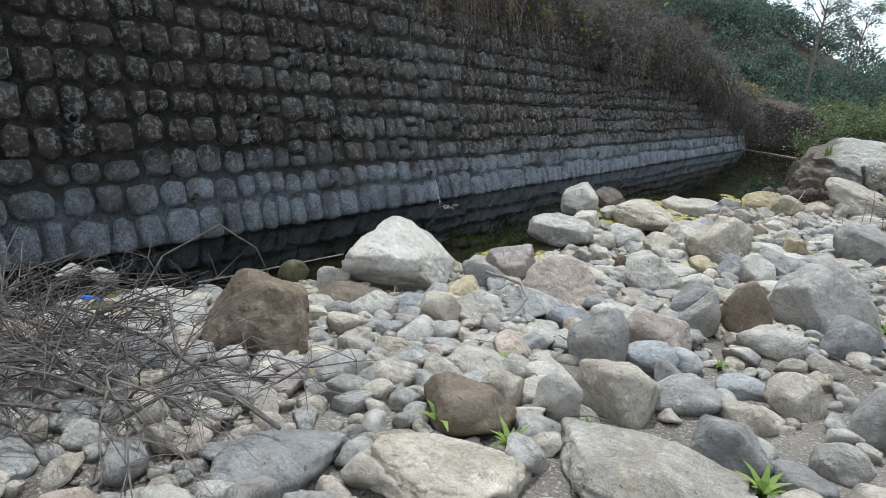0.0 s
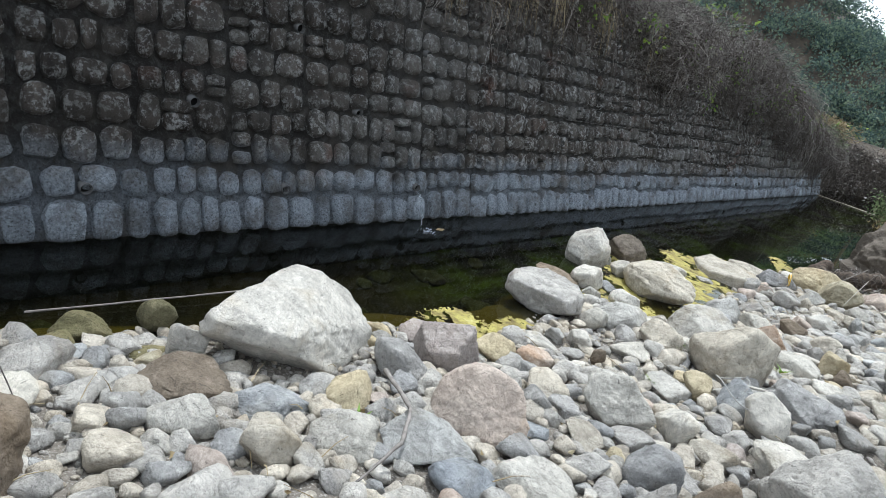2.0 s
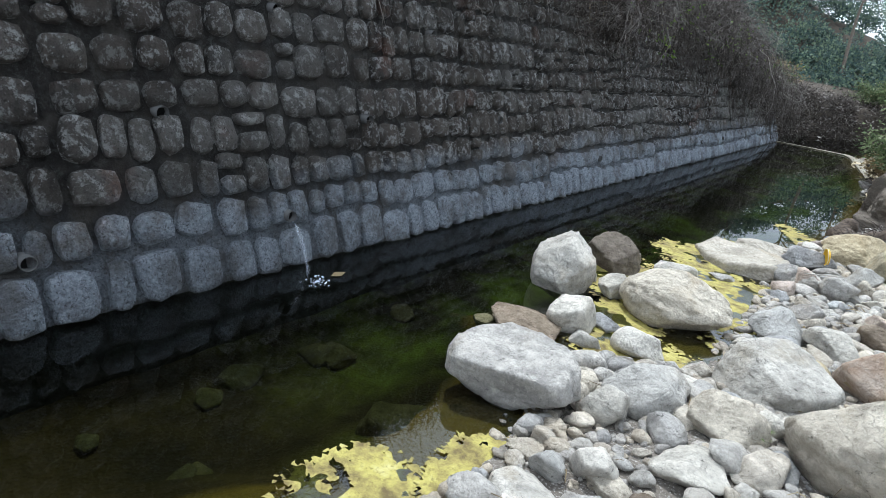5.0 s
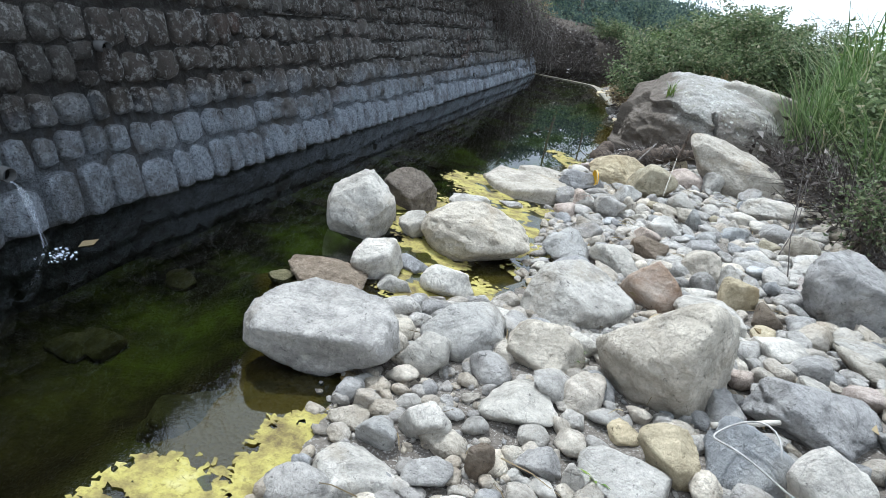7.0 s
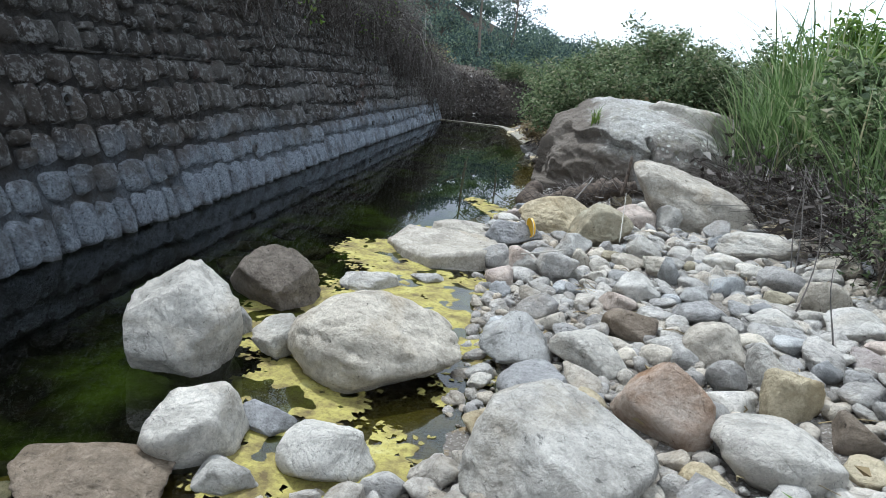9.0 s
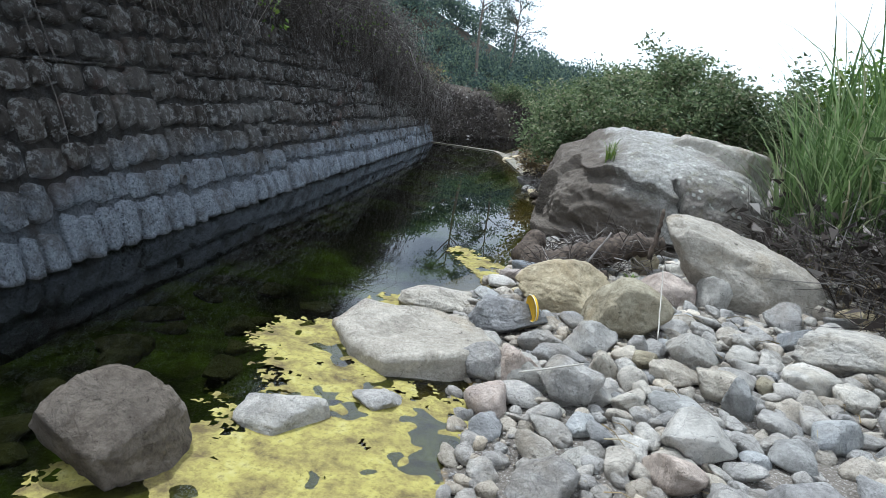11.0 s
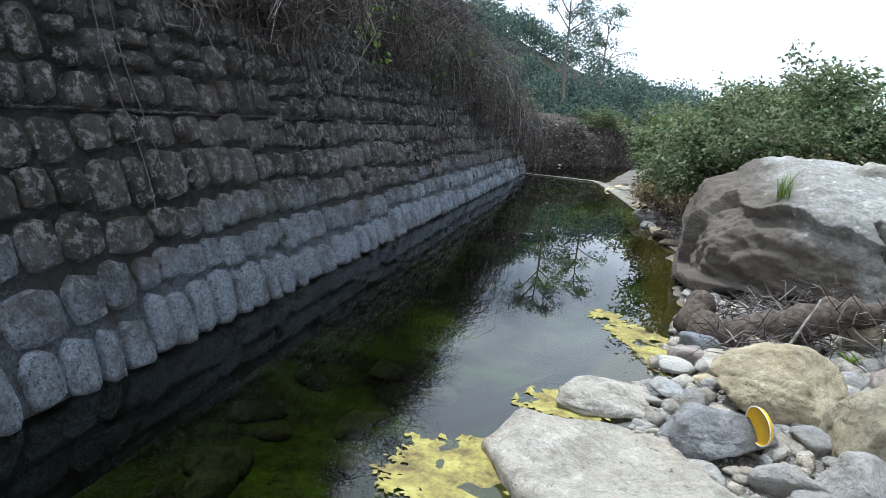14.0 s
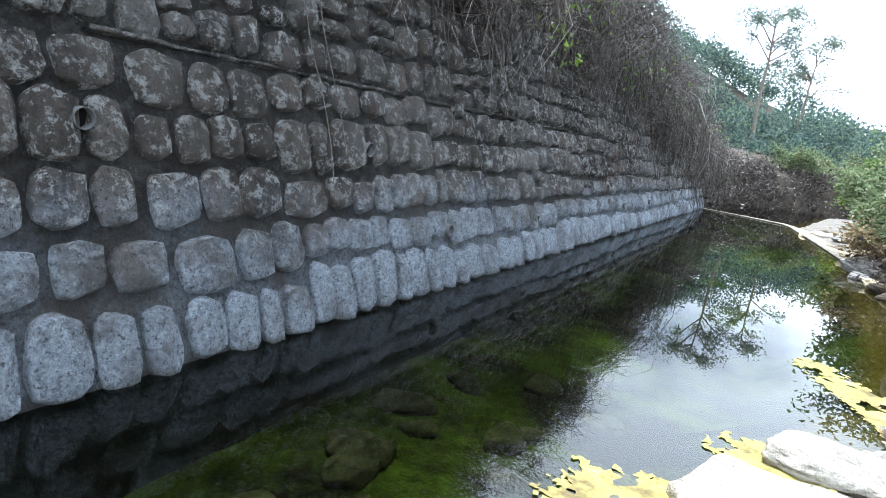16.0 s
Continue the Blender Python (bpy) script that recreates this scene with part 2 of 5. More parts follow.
def ground_material():
    k = Kit("gravelly_sand", 0.95)
    v = k.vec(True)
    big, grit = k.noise(0.9, v, 5), k.voronoi(42, v)
    c = k.mix(k.ramp(big, [(0.35, 0.0), (0.65, 1.0)]), (0.1, 0.086, 0.071), (0.22, 0.198, 0.17))
    c = k.mix(k.ramp(grit, [(0.1, 0.0), (0.5, 0.55)]), c, (0.12, 0.105, 0.09))
    c = k.mix(k.ramp(k.noise(70, v, 3), [(0.55, 0.0), (0.65, 0.5)]), c, (0.48, 0.46, 0.43))
    z = k.math("ADD", k.height()["Z"], k.math("MULTIPLY", k.math("SUBTRACT", k.noise(3, v, 5), 0.5), 0.16))
    mud = k.mix(k.ramp(k.noise(1.1, v, 6, 0.65), [(0.35, 0.0), (0.65, 1.0)]), (0.03, 0.022, 0.014), (0.11, 0.072, 0.037))
    lush = k.mix(k.ramp(k.noise(1.1, v, 6, 0.6), [(0.44, 0.0), (0.53, 0.4), (0.64, 1.0)]), (0.014, 0.012, 0.008), (0.15, 0.205, 0.017))
    weed = k.mix(k.ramp(k.math("MULTIPLY", k.math("ADD", k.height()["Y"], k.math("MULTIPLY", k.noise(0.8, v), 3.0)), 0.1), [(0.2, 0.0), (0.5, 1.0)]), mud, lush)
    weed = k.mix(k.ramp(k.noise(4.5, v, 5), [(0.52, 0.0), (0.72, 0.7)]), weed, (0.04, 0.029, 0.012))
    c = k.mix(k.ramp(k.math("ADD", z, 0.5), [(0.44, 1.0), (0.5, 0.0)]), c, weed)
    shoal = k.math("ADD", k.height()["Z"], k.math("MULTIPLY", k.math("SUBTRACT", k.noise(2.5, v, 5), 0.5), 0.12))
    c = k.mix(k.ramp(k.math("ADD", shoal, 0.5), [(0.36, 0.0), (0.44, 0.8), (0.485, 0.8), (0.5, 0.0)]), c, (0.34, 0.22, 0.05))
    n1 = k.bump(grit, 0.7, 0.02)
    k.bump(k.noise(90, v, 4), 0.4, 0.005, n1)
    return k.color(c)


def algae_material():
    k = Kit("yellow_green_algae", 0.8)
    v = k.vec(True)
    n, f2 = k.noise(5, v, 7, 0.7), k.noise(38, v, 5, 0.7)
    c = k.ramp(n, [(0.36, (0.11, 0.082, 0.035)), (0.46, (0.24, 0.2, 0.065)), (0.57, (0.35, 0.31, 0.085)), (0.72, (0.43, 0.39, 0.17))])
    c = k.mix(k.ramp(f2, [(0.35, 0.7), (0.5, 0.0)]), c, (0.15, 0.12, 0.04))
    n1 = k.bump(n, 0.6, 0.03)
    k.bump(f2, 0.5, 0.01, n1)
    return k.color(c)


def water_material():
    k = Kit("stream_water", 0.02)
    t, g, m = k.n.new("ShaderNodeBsdfTransparent"), k.n.new("ShaderNodeBsdfGlossy"), k.n.new("ShaderNodeMixShader")
    t.inputs["Color"].default_value = (0.34, 0.38, 0.275, 1)
    g.inputs["Roughness"].default_value = 0.004
    f = k.n.new("ShaderNodeFresnel")
    f.inputs["IOR"].default_value = 1.62
    b = k.n.new("ShaderNodeBump")
    b.inputs["Strength"].default_value, b.inputs["Distance"].default_value = 0.016, 0.02
    k.link(k.noise(2.2, k.vec(True, (1, 0.6, 1)), 3, 0.45), b.inputs["Height"])
    k.link(b.outputs["Normal"], g.inputs["Normal"])
    k.link(b.outputs["Normal"], f.inputs["Normal"])
    k.link(f.outputs["Fac"], m.inputs[0])
    k.link(t.outputs["BSDF"], m.inputs[1])
    k.link(g.outputs["BSDF"], m.inputs[2])
    k.link(m.outputs["Shader"], k.n["Material Output"].inputs["Surface"])
    return k.mat


GROUND, ALGAE, WATER = ground_material(), algae_material(), water_material()

# ---------------------------------------------------------------- mesh kit
def mesh_object(name, verts, faces, mat, parent=None, smooth=True, label=""):
    me = bpy.data.meshes.new(name)
    me.from_pydata([tuple(map(float, p)) for p in verts], [], [tuple(map(int, q)) for q in faces])
    me.materials.append(mat)
    if smooth:
        me.polygons.foreach_set("use_smooth", [True] * len(me.polygons))
    ob = new(name, me)
    if parent is not None:
        ob.parent = parent
    if label:
        ob["label"] = label
    return ob


def part(name, bm, mat, parent, label="", smooth=True):
    me = bpy.data.meshes.new(name)
    bm.to_mesh(me)
    bm.free()
    me.materials.append(mat)
    if smooth:
        me.polygons.foreach_set("use_smooth", [True] * len(me.polygons))
    ob = new(name, me)
    if parent is not None:
        ob.parent = parent
    if label:
        ob["label"] = label
    return ob


def tube(path, radii, sides=6, caps=True):
    """Vertices and faces of a tapering tube along points."""
    pts = [Vector(p) for p in path]
    verts, faces = [], []
    for i, p in enumerate(pts):
        d = (pts[min(i + 1, len(pts) - 1)] - pts[max(i - 1, 0)]).normalized()
        a = d.orthogonal().normalized() if i == 0 else (a - d * a.dot(d)).normalized()
        b = d.cross(a)
        for s in range(sides):
            w = 2 * math.pi * s / sides
            verts.append(p + (a * math.cos(w) + b * math.sin(w)) * radii[i])
    for i in range(len(pts) - 1):
        for s in range(sides):
            t = (s + 1) % sides
            faces.append((i * sides + s, i * sides + t, (i + 1) * sides + t, (i + 1) * sides + s))
    if caps:
        faces.append(tuple(range(sides))[::-1])
        faces.append(tuple(range((len(pts) - 1) * sides, len(pts) * sides)))
    return verts, faces


class Heap:
    """Gathers many small shapes into one mesh."""

    def __init__(self):
        self.v, self.f, self.n = [], [], 0

    def add(self, verts, faces):
        self.v.extend(verts)
        self.f.extend([tuple(i + self.n for i in q) for q in faces])
        self.n += len(verts)

    def tube(self, path, radii, sides=3):
        self.add(*tube(path, radii, sides, False))

    def leaf(self, p, d, size, width, droop=0.25):
        """A small folded leaf from p along d."""
        d = Vector(d).normalized()
        side = d.orthogonal().normalized()
        side = (Matrix.Rotation(rnd.uniform(0, 6.28), 3, d) @ side) * width * size
        up = d.cross(side).normalized() * size * droop
        p = Vector(p)
        mid = p + d * size * 0.5
        self.add([p, mid + side + up, p + d * size - up, mid - side + up], [(0, 1, 2), (0, 2, 3)])

    def blade(self, p, lean, height, width, bend, segments=5):
        """A grass blade: a narrow strip that arcs over."""
        p, lean = Vector(p), Vector(lean)
        side = Vector((-lean.y, lean.x, 0)).normalized() * width
        verts, faces = [], []
        for i in range(segments + 1):
            s = i / segments
            c = p + Vector((0, 0, height * (s - 0.32 * bend * s ** 3))) + lean * height * bend * s * s
            w = side * (1 - s ** 2.2) * 0.5 + side * 0.02
            verts += [c - w, c + w]
        for i in range(segments):
            faces.append((2 * i, 2 * i + 1, 2 * i + 3, 2 * i + 2))
        self.add(verts, faces)

    def build(self, name, mat, parent=None, smooth=False):
        return mesh_object(name, self.v, self.f, mat, parent, smooth)


rnd = random.Random(7)

# ---------------------------------------------------------------- the lie of the land
SHORE_Y = [-60, -20, -3, -2, -1.3, 0, 0.6, 1.1, 2.06, 2.6, 3.3, 3.8, 6.3, 7.2, 8.2, 10, 12, 14.7, 16.9, 21.4, 25, 40, 80]
SHORE_X = [1.2, 1.2, 1.15, 1.5, 1.75, 1.9, 2.35, 2.75, 2.65, 2.35, 2.5, 3.3, 3.3, 3.1, 3.1, 3.55, 3.75, 3.8, 3.7, 3.25, 2.75, 4.5, 4.5]


def ground_z(x, y):
    d = x - float(np.interp(y, SHORE_Y, SHORE_X))
    shallow = float(np.interp(y, [0, 0.8, 1.8, 2.6, 3.4, 7.0, 8.2, 9.5], [0.2, 0.5, 0.5, 0.3, 1.0, 1.0, 0.5, 0.3]))
    if d < 0:
        z = -0.035 * min(1, -d / 0.25) - 0.42 * max(0.0, min(1.0, (-d - shallow) / 0.8))
    else:
        z = 0.12 * min(d, 4.5) + 0.06 * min(12, max(0, -y)) * min(1, d / 1.5) + max(0, min(d, 14) - 4.5) * 0.3
    far = max(0.0, min(1.0, (y - 40) / 20))
    return z * (1 - far) + far * (0.3 + 0.02 * (y - 40)) if y > 40 else z


def grid_sheet(xs, ys, zf):
    verts = [(x, y, zf(x, y)) for y in ys for x in xs]
    w = len(xs)
    faces = [(j * w + i, j * w + i + 1, (j + 1) * w + i + 1, (j + 1) * w + i) for j in range(len(ys) - 1) for i in range(w - 1)]
    return verts, faces


def rough_ground(x, y):
    z = ground_z(x, y)
    near = 1.0 if x < 9 and -9 < y < 30 else 0.0
    return z + near * (0.035 * noise.noise(Vector((x * 1.6, y * 1.6, 0))) + 0.015 * noise.noise(Vector((x * 6, y * 6, 3))))


xs = [-1500, -300, -60, -10, -1] + list(np.arange(-0.3, 8, 0.1)) + [8.3, 8.8, 9.5, 11, 13, 16, 20, 30, 60, 150, 500, 1500]
ys = [-1500, -400, -120, -60, -40, -25, -15, -11] + list(np.arange(-9, 14, 0.1)) + list(np.arange(14, 40, 0.5)) + [41, 43, 46, 50, 55, 60, 80, 120, 250, 600, 1500]
tagged(mesh_object("ground", *grid_sheet(xs, ys, rough_ground), GROUND), "gravelly sand stream bed rising into a stony bank", "ground", kind="structure")

# water: one sheet from the wall foot to the bank
wx, wy = list(np.linspace(-0.35, 5.2, 12)), list(np.linspace(-60, 60, 60))
tagged(mesh_object("water", *grid_sheet(wx, wy, lambda x, y: 0.0), WATER), "still dark green stream water along the wall", "water", kind="structure")

# ---------------------------------------------------------------- the retaining wall
BATTER, WALL_TOP, WALL_Y0, WALL_Y1 = 0.36, 3.7, -14.0, 25.6
SLOPE = math.sqrt(1 + BATTER * BATTER)


def on_wall(y, z, out=0.0):
    return Vector((-BATTER * z + out / SLOPE, y, z + out * BATTER / SLOPE))


def wall_top(y):
    """The wall steps down towards its far end."""
    return float(np.interp(y, [16.0, 25.6], [WALL_TOP, 1.9]))


def wall_body():
    """The leaning concrete wall, 0.6 m thick, with its foot under water."""
    bm = bmesh.new()
    nz, ny = 16, 60
    front = [[bm.verts.new(on_wall(WALL_Y0 + (WALL_Y1 - WALL_Y0) * j / ny, -0.6 + (wall_top(WALL_Y0 + (WALL_Y1 - WALL_Y0) * j / ny) + 0.6) * i / nz)) for i in range(nz + 1)] for j in range(ny + 1)]
    back = [[bm.verts.new(v.co + Vector((-0.6, 0, 0))) for v in (col[0], col[-1])] for col in front]
    for j in range(ny):
        for i in range(nz):
            bm.faces.new((front[j][i], front[j + 1][i], front[j + 1][i + 1], front[j][i + 1]))
        bm.faces.new((front[j][-1], front[j + 1][-1], back[j + 1][1], back[j][1]))
        bm.faces.new((back[j][0], back[j][1], back[j + 1][1], back[j + 1][0]))
        bm.faces.new((front[j][0], back[j][0], back[j + 1][0], front[j + 1][0]))
    for j in (0, ny):
        bm.faces.new([*front[j], back[j][1], back[j][0]])
    bmesh.ops.recalc_face_normals(bm, faces=bm.faces)
    return bm


wall = part("wall_west", wall_body(), WALL_JOINT, None, smooth=False)
tagged(wall, "tall leaning retaining wall of grey cast-stone concrete, dirty above, clean at the water", "retaining wall", kind="structure")


KNOTS = (-1, -0.84, -0.35, 0.35, 0.84, 1)


def pillow(seed, n=6):
    """A bulging block face, 1 x 1, rising 1 from its joint, with rounded corners."""
    r = random.Random(seed)
    bow = [r.uniform(0.55, 1.05) for _ in range(4)]
    verts, faces = [], []
    off = Vector((r.uniform(0, 50), r.uniform(0, 50), 0))
    for j in range(n):
        for i in range(n):
            u, v = KNOTS[i], KNOTS[j]
            k = bow[(u > 0) + 2 * (v > 0)]
            a, b = u * math.sqrt(1 - k * v * v / 2), v * math.sqrt(1 - k * u * u / 2)
            edge = max(abs(u), abs(v))
            h = 0.0 if edge > 0.99 else (0.62 + 0.42 * (1 - edge)) + 0.4 * noise.noise(Vector((u * 1.4, v * 1.4, 0)) + off)
            if edge > 0.99:
                h = -0.25
            w = 0.2 * noise.noise(Vector((u, v, 5)) + off)
            verts.append(Vector((a * 0.5 * (1 + w), b * 0.5 * (1 - w), h)))
    for j in range(n - 1):
        for i in range(n - 1):
            q = j * n + i
            faces.append((q, q + 1, q + n + 1, q + n))
    return verts, faces


PILLOWS = [pillow(s) for s in range(12)]
PILLOW_MESH = []
for pv, pf in PILLOWS:
    me = bpy.data.meshes.new("cast_block")
    me.from_pydata([tuple(p) for p in pv], [], pf)
    me.materials.append(WALL_STONE)
    me.polygons.foreach_set("use_smooth", [True] * len(me.polygons))
    PILLOW_MESH.append(me)


def wall_blocks():
    """Panels 0.92 m wide and 0.88 m high, each cast with two or three courses of bulging blocks."""
    r = random.Random(21)
    out = []
    row = 0
    z0 = -0.25
    while z0 < WALL_TOP - 0.1:
        courses = [0.2, 0.58, 0.88] if row == 0 else [0.0, 0.28, 0.58, 0.88]
        y0 = -13.8 + (0.0 if row else 0.12)
        while y0 < WALL_Y1 - 0.5:
            mine = [courses[0], *(q + r.uniform(-0.055, 0.055) for q in courses[1:-1]), courses[-1]]
            for c in range(len(mine) - 1):
                zb, zt = z0 + mine[c], z0 + mine[c + 1]
                if zt > wall_top(y0 + 0.92) + 0.15:
                    continue
                cuts = [0.0, *sorted(q + r.uniform(-0.04, 0.04) for q in r.choice(((0.3, 0.58), (0.24, 0.62), (0.36, 0.66), (0.26, 0.5, 0.74), (0.22, 0.48, 0.76), (0.42, 0.7)))), 1.0]
                for a, b in zip(cuts, cuts[1:]):
                    ya, yb = y0 + 0.92 * a + (0.016 if a == 0 else 0), y0 + 0.92 * b - (0.016 if b == 1 else 0)
                    gap = r.uniform(0.004, 0.03)
                    if row and zt - zb > 0.25 and r.random() < 0.1:
                        m = zb + (zt - zb) * r.uniform(0.45, 0.62)
                        out.append((ya, yb, zb, m, gap, r.random()))
                        out.append((ya, yb, m, zt, gap, r.random()))
                    else:
                        out.append((ya, yb, zb, zt - (0.014 if c == len(mine) - 2 else 0), gap, r.random()))
            y0 += 0.92
        z0 += 0.88
        row += 1
    return out


def block_pose(ya, yb, za, zb, gap, q):
    c = on_wall((ya + yb) / 2, (za + zb) / 2 + (q - 0.5) * 0.045)
    up = Vector((-BATTER, 0, 1)).normalized()
    out = Vector((1, 0, BATTER)).normalized()
    tilt = Matrix.Rotation((q * 7.3 % 1 - 0.5) * 0.15, 4, "Z")
    m = Matrix((( 0, up.x, out.x, c.x), (1, up.y, out.y, c.y), (0, up.z, out.z, c.z), (0, 0, 0, 1)))
    return m @ tilt @ Matrix.Diagonal((yb - ya - gap, (zb - za) * SLOPE - gap, 0.07 + 0.04 * (q * 3.7 % 1), 1))


BLOCKS = wall_blocks()


def ledge(z, y0, y1):
    """The thin uneven lip where one lift of concrete was cast on the next."""
    r = random.Random(int(z * 100))
    n = int((y1 - y0) / 0.11)
    bm = bmesh.new()
    rings = []
    for i in range(n + 1):
        y, out, h = y0 + (y1 - y0) * i / n, 0.045 + 0.03 * noise.noise(Vector((i * 0.21, z, 0))) + r.gauss(0, 0.008), 0.006 + r.uniform(0, 0.007)
        rings.append([bm.verts.new(on_wall(y, z + dz + r.gauss(0, 0.003), o)) for o, dz in ((-0.02, h), (out, h * 0.6), (out, -h * 0.6), (-0.02, -h))])
    for a, b in zip(rings, rings[1:]):
        for i in range(3):
            bm.faces.new((a[i], b[i], b[i + 1], a[i + 1]))
    return part("ledge", bm, WALL_STONE, wall, "thin uneven concrete lip between two lifts")


ledge(1.51, 6.3, WALL_Y1 - 0.4)

# weep holes: short plastic pipes through the wall, three rows
WEEP = [(-3.5, 0.44), (-1.37, 0.44), (0.62, 0.42), (4.95, 0.55), (7.05, 0.48), (9.25, 0.46), (11.3, 0.44), (13.4, 0.44), (15.5, 0.44), (17.6, 0.44), (19.7, 0.44),
        (-2.4, 1.22), (-0.38, 1.22), (1.65, 1.27), (3.77, 1.18), (6.2, 1.13), (8.25, 1.08), (10.4, 1.08), (12.5, 1.08),
        (-3.3, 2.05), (-1.2, 2.05), (0.84, 2.07), (2.84, 2.08), (5.0, 2.05), (7.2, 2.0)]


def weep_hole(y, z, long=0.0):
    """A hollow pipe end flush with the block, closed by a black disc for its inner shade."""
    base = on_wall(y, z)
    ob = new("weep_hole_pipe")
    ob.location = base
    out = Vector((1, 0, 0.0))
    bm = bmesh.new()
    rings = []
    for d, r in ((-0.15, 0.05), (0.085 + long, 0.05), (0.085 + long, 0.046), (-0.12, 0.045)):
        rings.append([bm.verts.new(out * d + Vector((0, math.cos(a) * r, math.sin(a) * r))) for a in np.linspace(0, 2 * math.pi, 20, endpoint=False)])
    for p, q in zip(rings, rings[1:]):
        for i in range(20):
            bm.faces.new((p[i], p[(i + 1) % 20], q[(i + 1) % 20], q[i]))
    part("pipe", bm, PVC, ob)
    # near-black disc across the pipe, painting the darkness of its bore
    bm = bmesh.new()
    bm.faces.new([bm.verts.new(out * (0.03 + long) + Vector((0, math.cos(a) * 0.0455, math.sin(a) * 0.0455))) for a in np.linspace(0, 2 * math.pi, 20, endpoint=False)])
    part("bore_shade_disc", bm, BORE_SHADE, ob)
    return tagged(ob, "grey plastic weep hole pipe set in the wall", "weep hole", "weep holes in the wall")


for wy_, wz_ in WEEP:
    weep_hole(wy_, wz_)
spout = weep_hole(2.6, 0.44, 0.05)
tagged(spout, "grey weep hole pipe pouring a thin jet of water", "drain pipe")
CLEAR = Kit("falling_water", 0.05)
CLEAR.b.inputs["Transmission Weight"].default_value = 0.85
CLEAR.b.inputs["IOR"].default_value = 1.33
CLEAR = CLEAR.color((0.85, 0.9, 0.95))
jet = Heap()
sp = on_wall(2.6, 0.42)
for j in range(5):
    path = [sp + Vector((0.13 + 0.26 * s, 0.005 * (j - 2) * (1 + s) + 0.01 * math.sin(9 * s + j), -0.02 - 0.42 * s * s)) for s in np.linspace(0, 1, 9)]
    jet.tube(path, [0.0035 - 0.001 * s for s in np.linspace(0, 1, 9)], 5)
tagged(jet.build("water_jet", CLEAR, None, True), "thin clear water jet falling from the pipe", "water jet")
foam = Heap()
for j in range(70):
    a, d = rnd.uniform(0, 6.28), rnd.random() ** 1.5 * 0.12
    p = Vector((0.4 + d * math.cos(a), 2.55 + d * math.sin(a) * 1.3, 0.004))
    foam.leaf(p, (math.cos(a * 3), math.sin(a * 3), 0.12), rnd.uniform(0.008, 0.024), 0.4)
FOAM = plain("foam", (0.6, 0.66, 0.72), 0.3)
tagged(foam.build("splash", FOAM), "small bluish white splash where the jet lands", "splash", kind="stuff")

# ---------------------------------------------------------------- boulders and stones
def rock_shape(seed, sub, angular=0.5, rough=1.0, facets=(8, 13)):
    """Unit rock within about -1..1: a rounded random polyhedron with worn faces."""
    r = random.Random(seed)
    bm = bmesh.new()
    bmesh.ops.create_icosphere(bm, subdivisions=sub, radius=1)
    planes = []
    for _ in range(r.randint(*facets)):
        n = Vector((r.gauss(0, 1), r.gauss(0, 1), r.gauss(0, 1))).normalized()
        planes.append((n, r.uniform(0.64, 1.0)))
    p = 9 + 38 * angular
    off = Vector((r.uniform(0, 90), r.uniform(0, 90), r.uniform(0, 90)))
    lo, hi = Vector((9, 9, 9)), Vector((-9, -9, -9))
    for v in bm.verts:
        d = v.co.normalized()
        s = min(1.3, (1e-9 + sum(max(0.0, d.dot(n) / h) ** p for n, h in planes)) ** (-1 / p))
        s *= 1 + rough * (0.08 * noise.noise(d * 1.3 + off) + 0.04 * noise.noise(d * 3.3 + off) + 0.028 * noise.noise(d * 7 + off) + 0.014 * noise.noise(d * 16 + off))
        if sub > 3:
            s *= 1 - 0.05 * rough * max(0.0, 1 - abs(noise.noise(d * 1.9 + off * 2)) * 14)
        v.co = d * s
        for i in range(3):
            lo[i], hi[i] = min(lo[i], v.co[i]), max(hi[i], v.co[i])
    c, e = (lo + hi) / 2, (hi - lo) / 2
    for v in bm.verts:
        v.co = Vector(((v.co[i] - c[i]) / e[i] for i in range(3)))
    return bm


TAKEN = []


def boulder(x, y, z, w, d, h, turn, kind, seed, angular=None, sink=0.3, name="boulder", label="", tilt=(0, 0), facets=(8, 13)):
    """One rock, w wide, d deep, its top h above the ground at z; part of it is sunk."""
    r = random.Random(seed)
    ang = r.uniform(0.2, 1.0) ** 0.8 if angular is None else angular
    bm = rock_shape(seed, 5 if w > 0.55 else 4, ang, 1.0, facets)
    under = max(sink * h, 0.05)
    bm.transform(Matrix.Diagonal((w / 2, d / 2, (h + under) / 2, 1)))
    ob = part(name, bm, ROCK[kind], None)
    ob.matrix_world = pose(x, y, z + h - (h + under) / 2, tilt[0] + r.uniform(-5, 5), tilt[1] + r.uniform(-5, 5), turn)
    TAKEN.append((x, y, (w + d) / 4))
    size = "large" if w > 0.6 else "medium" if w > 0.3 else "small"
    tagged(ob, label or f"{size} {WORDS[kind]} {'angular' if ang > 0.6 else 'rounded'} rock on the gravel bank", "rock", "rocks of the stream bank")
    return ob


boulder(1.74, 4.39, -0.02, 0.6, 0.58, 0.55, 31, "pale", 511, 0.55)
boulder(1.81, 5.46, -0.02, 0.63, 0.56, 0.39, 22, "brown", 12)
boulder(2.74, 4.58, -0.02, 0.98, 0.7, 0.47, 4, "sand", 513, 0.2, tilt=(0, 4))
boulder(2.16, 4.64, -0.02, 0.29, 0.26, 0.25, 22, "pale", 14)
boulder(1.84, 4.82, -0.02, 0.16, 0.15, 0.19, 26, "grey", 15)
boulder(2.21, 3.67, -0.02, 0.44, 0.35, 0.27, 29, "pale", 16)
boulder(2.42, 3.92, -0.02, 0.26, 0.21, 0.11, 23, "grey", 17)
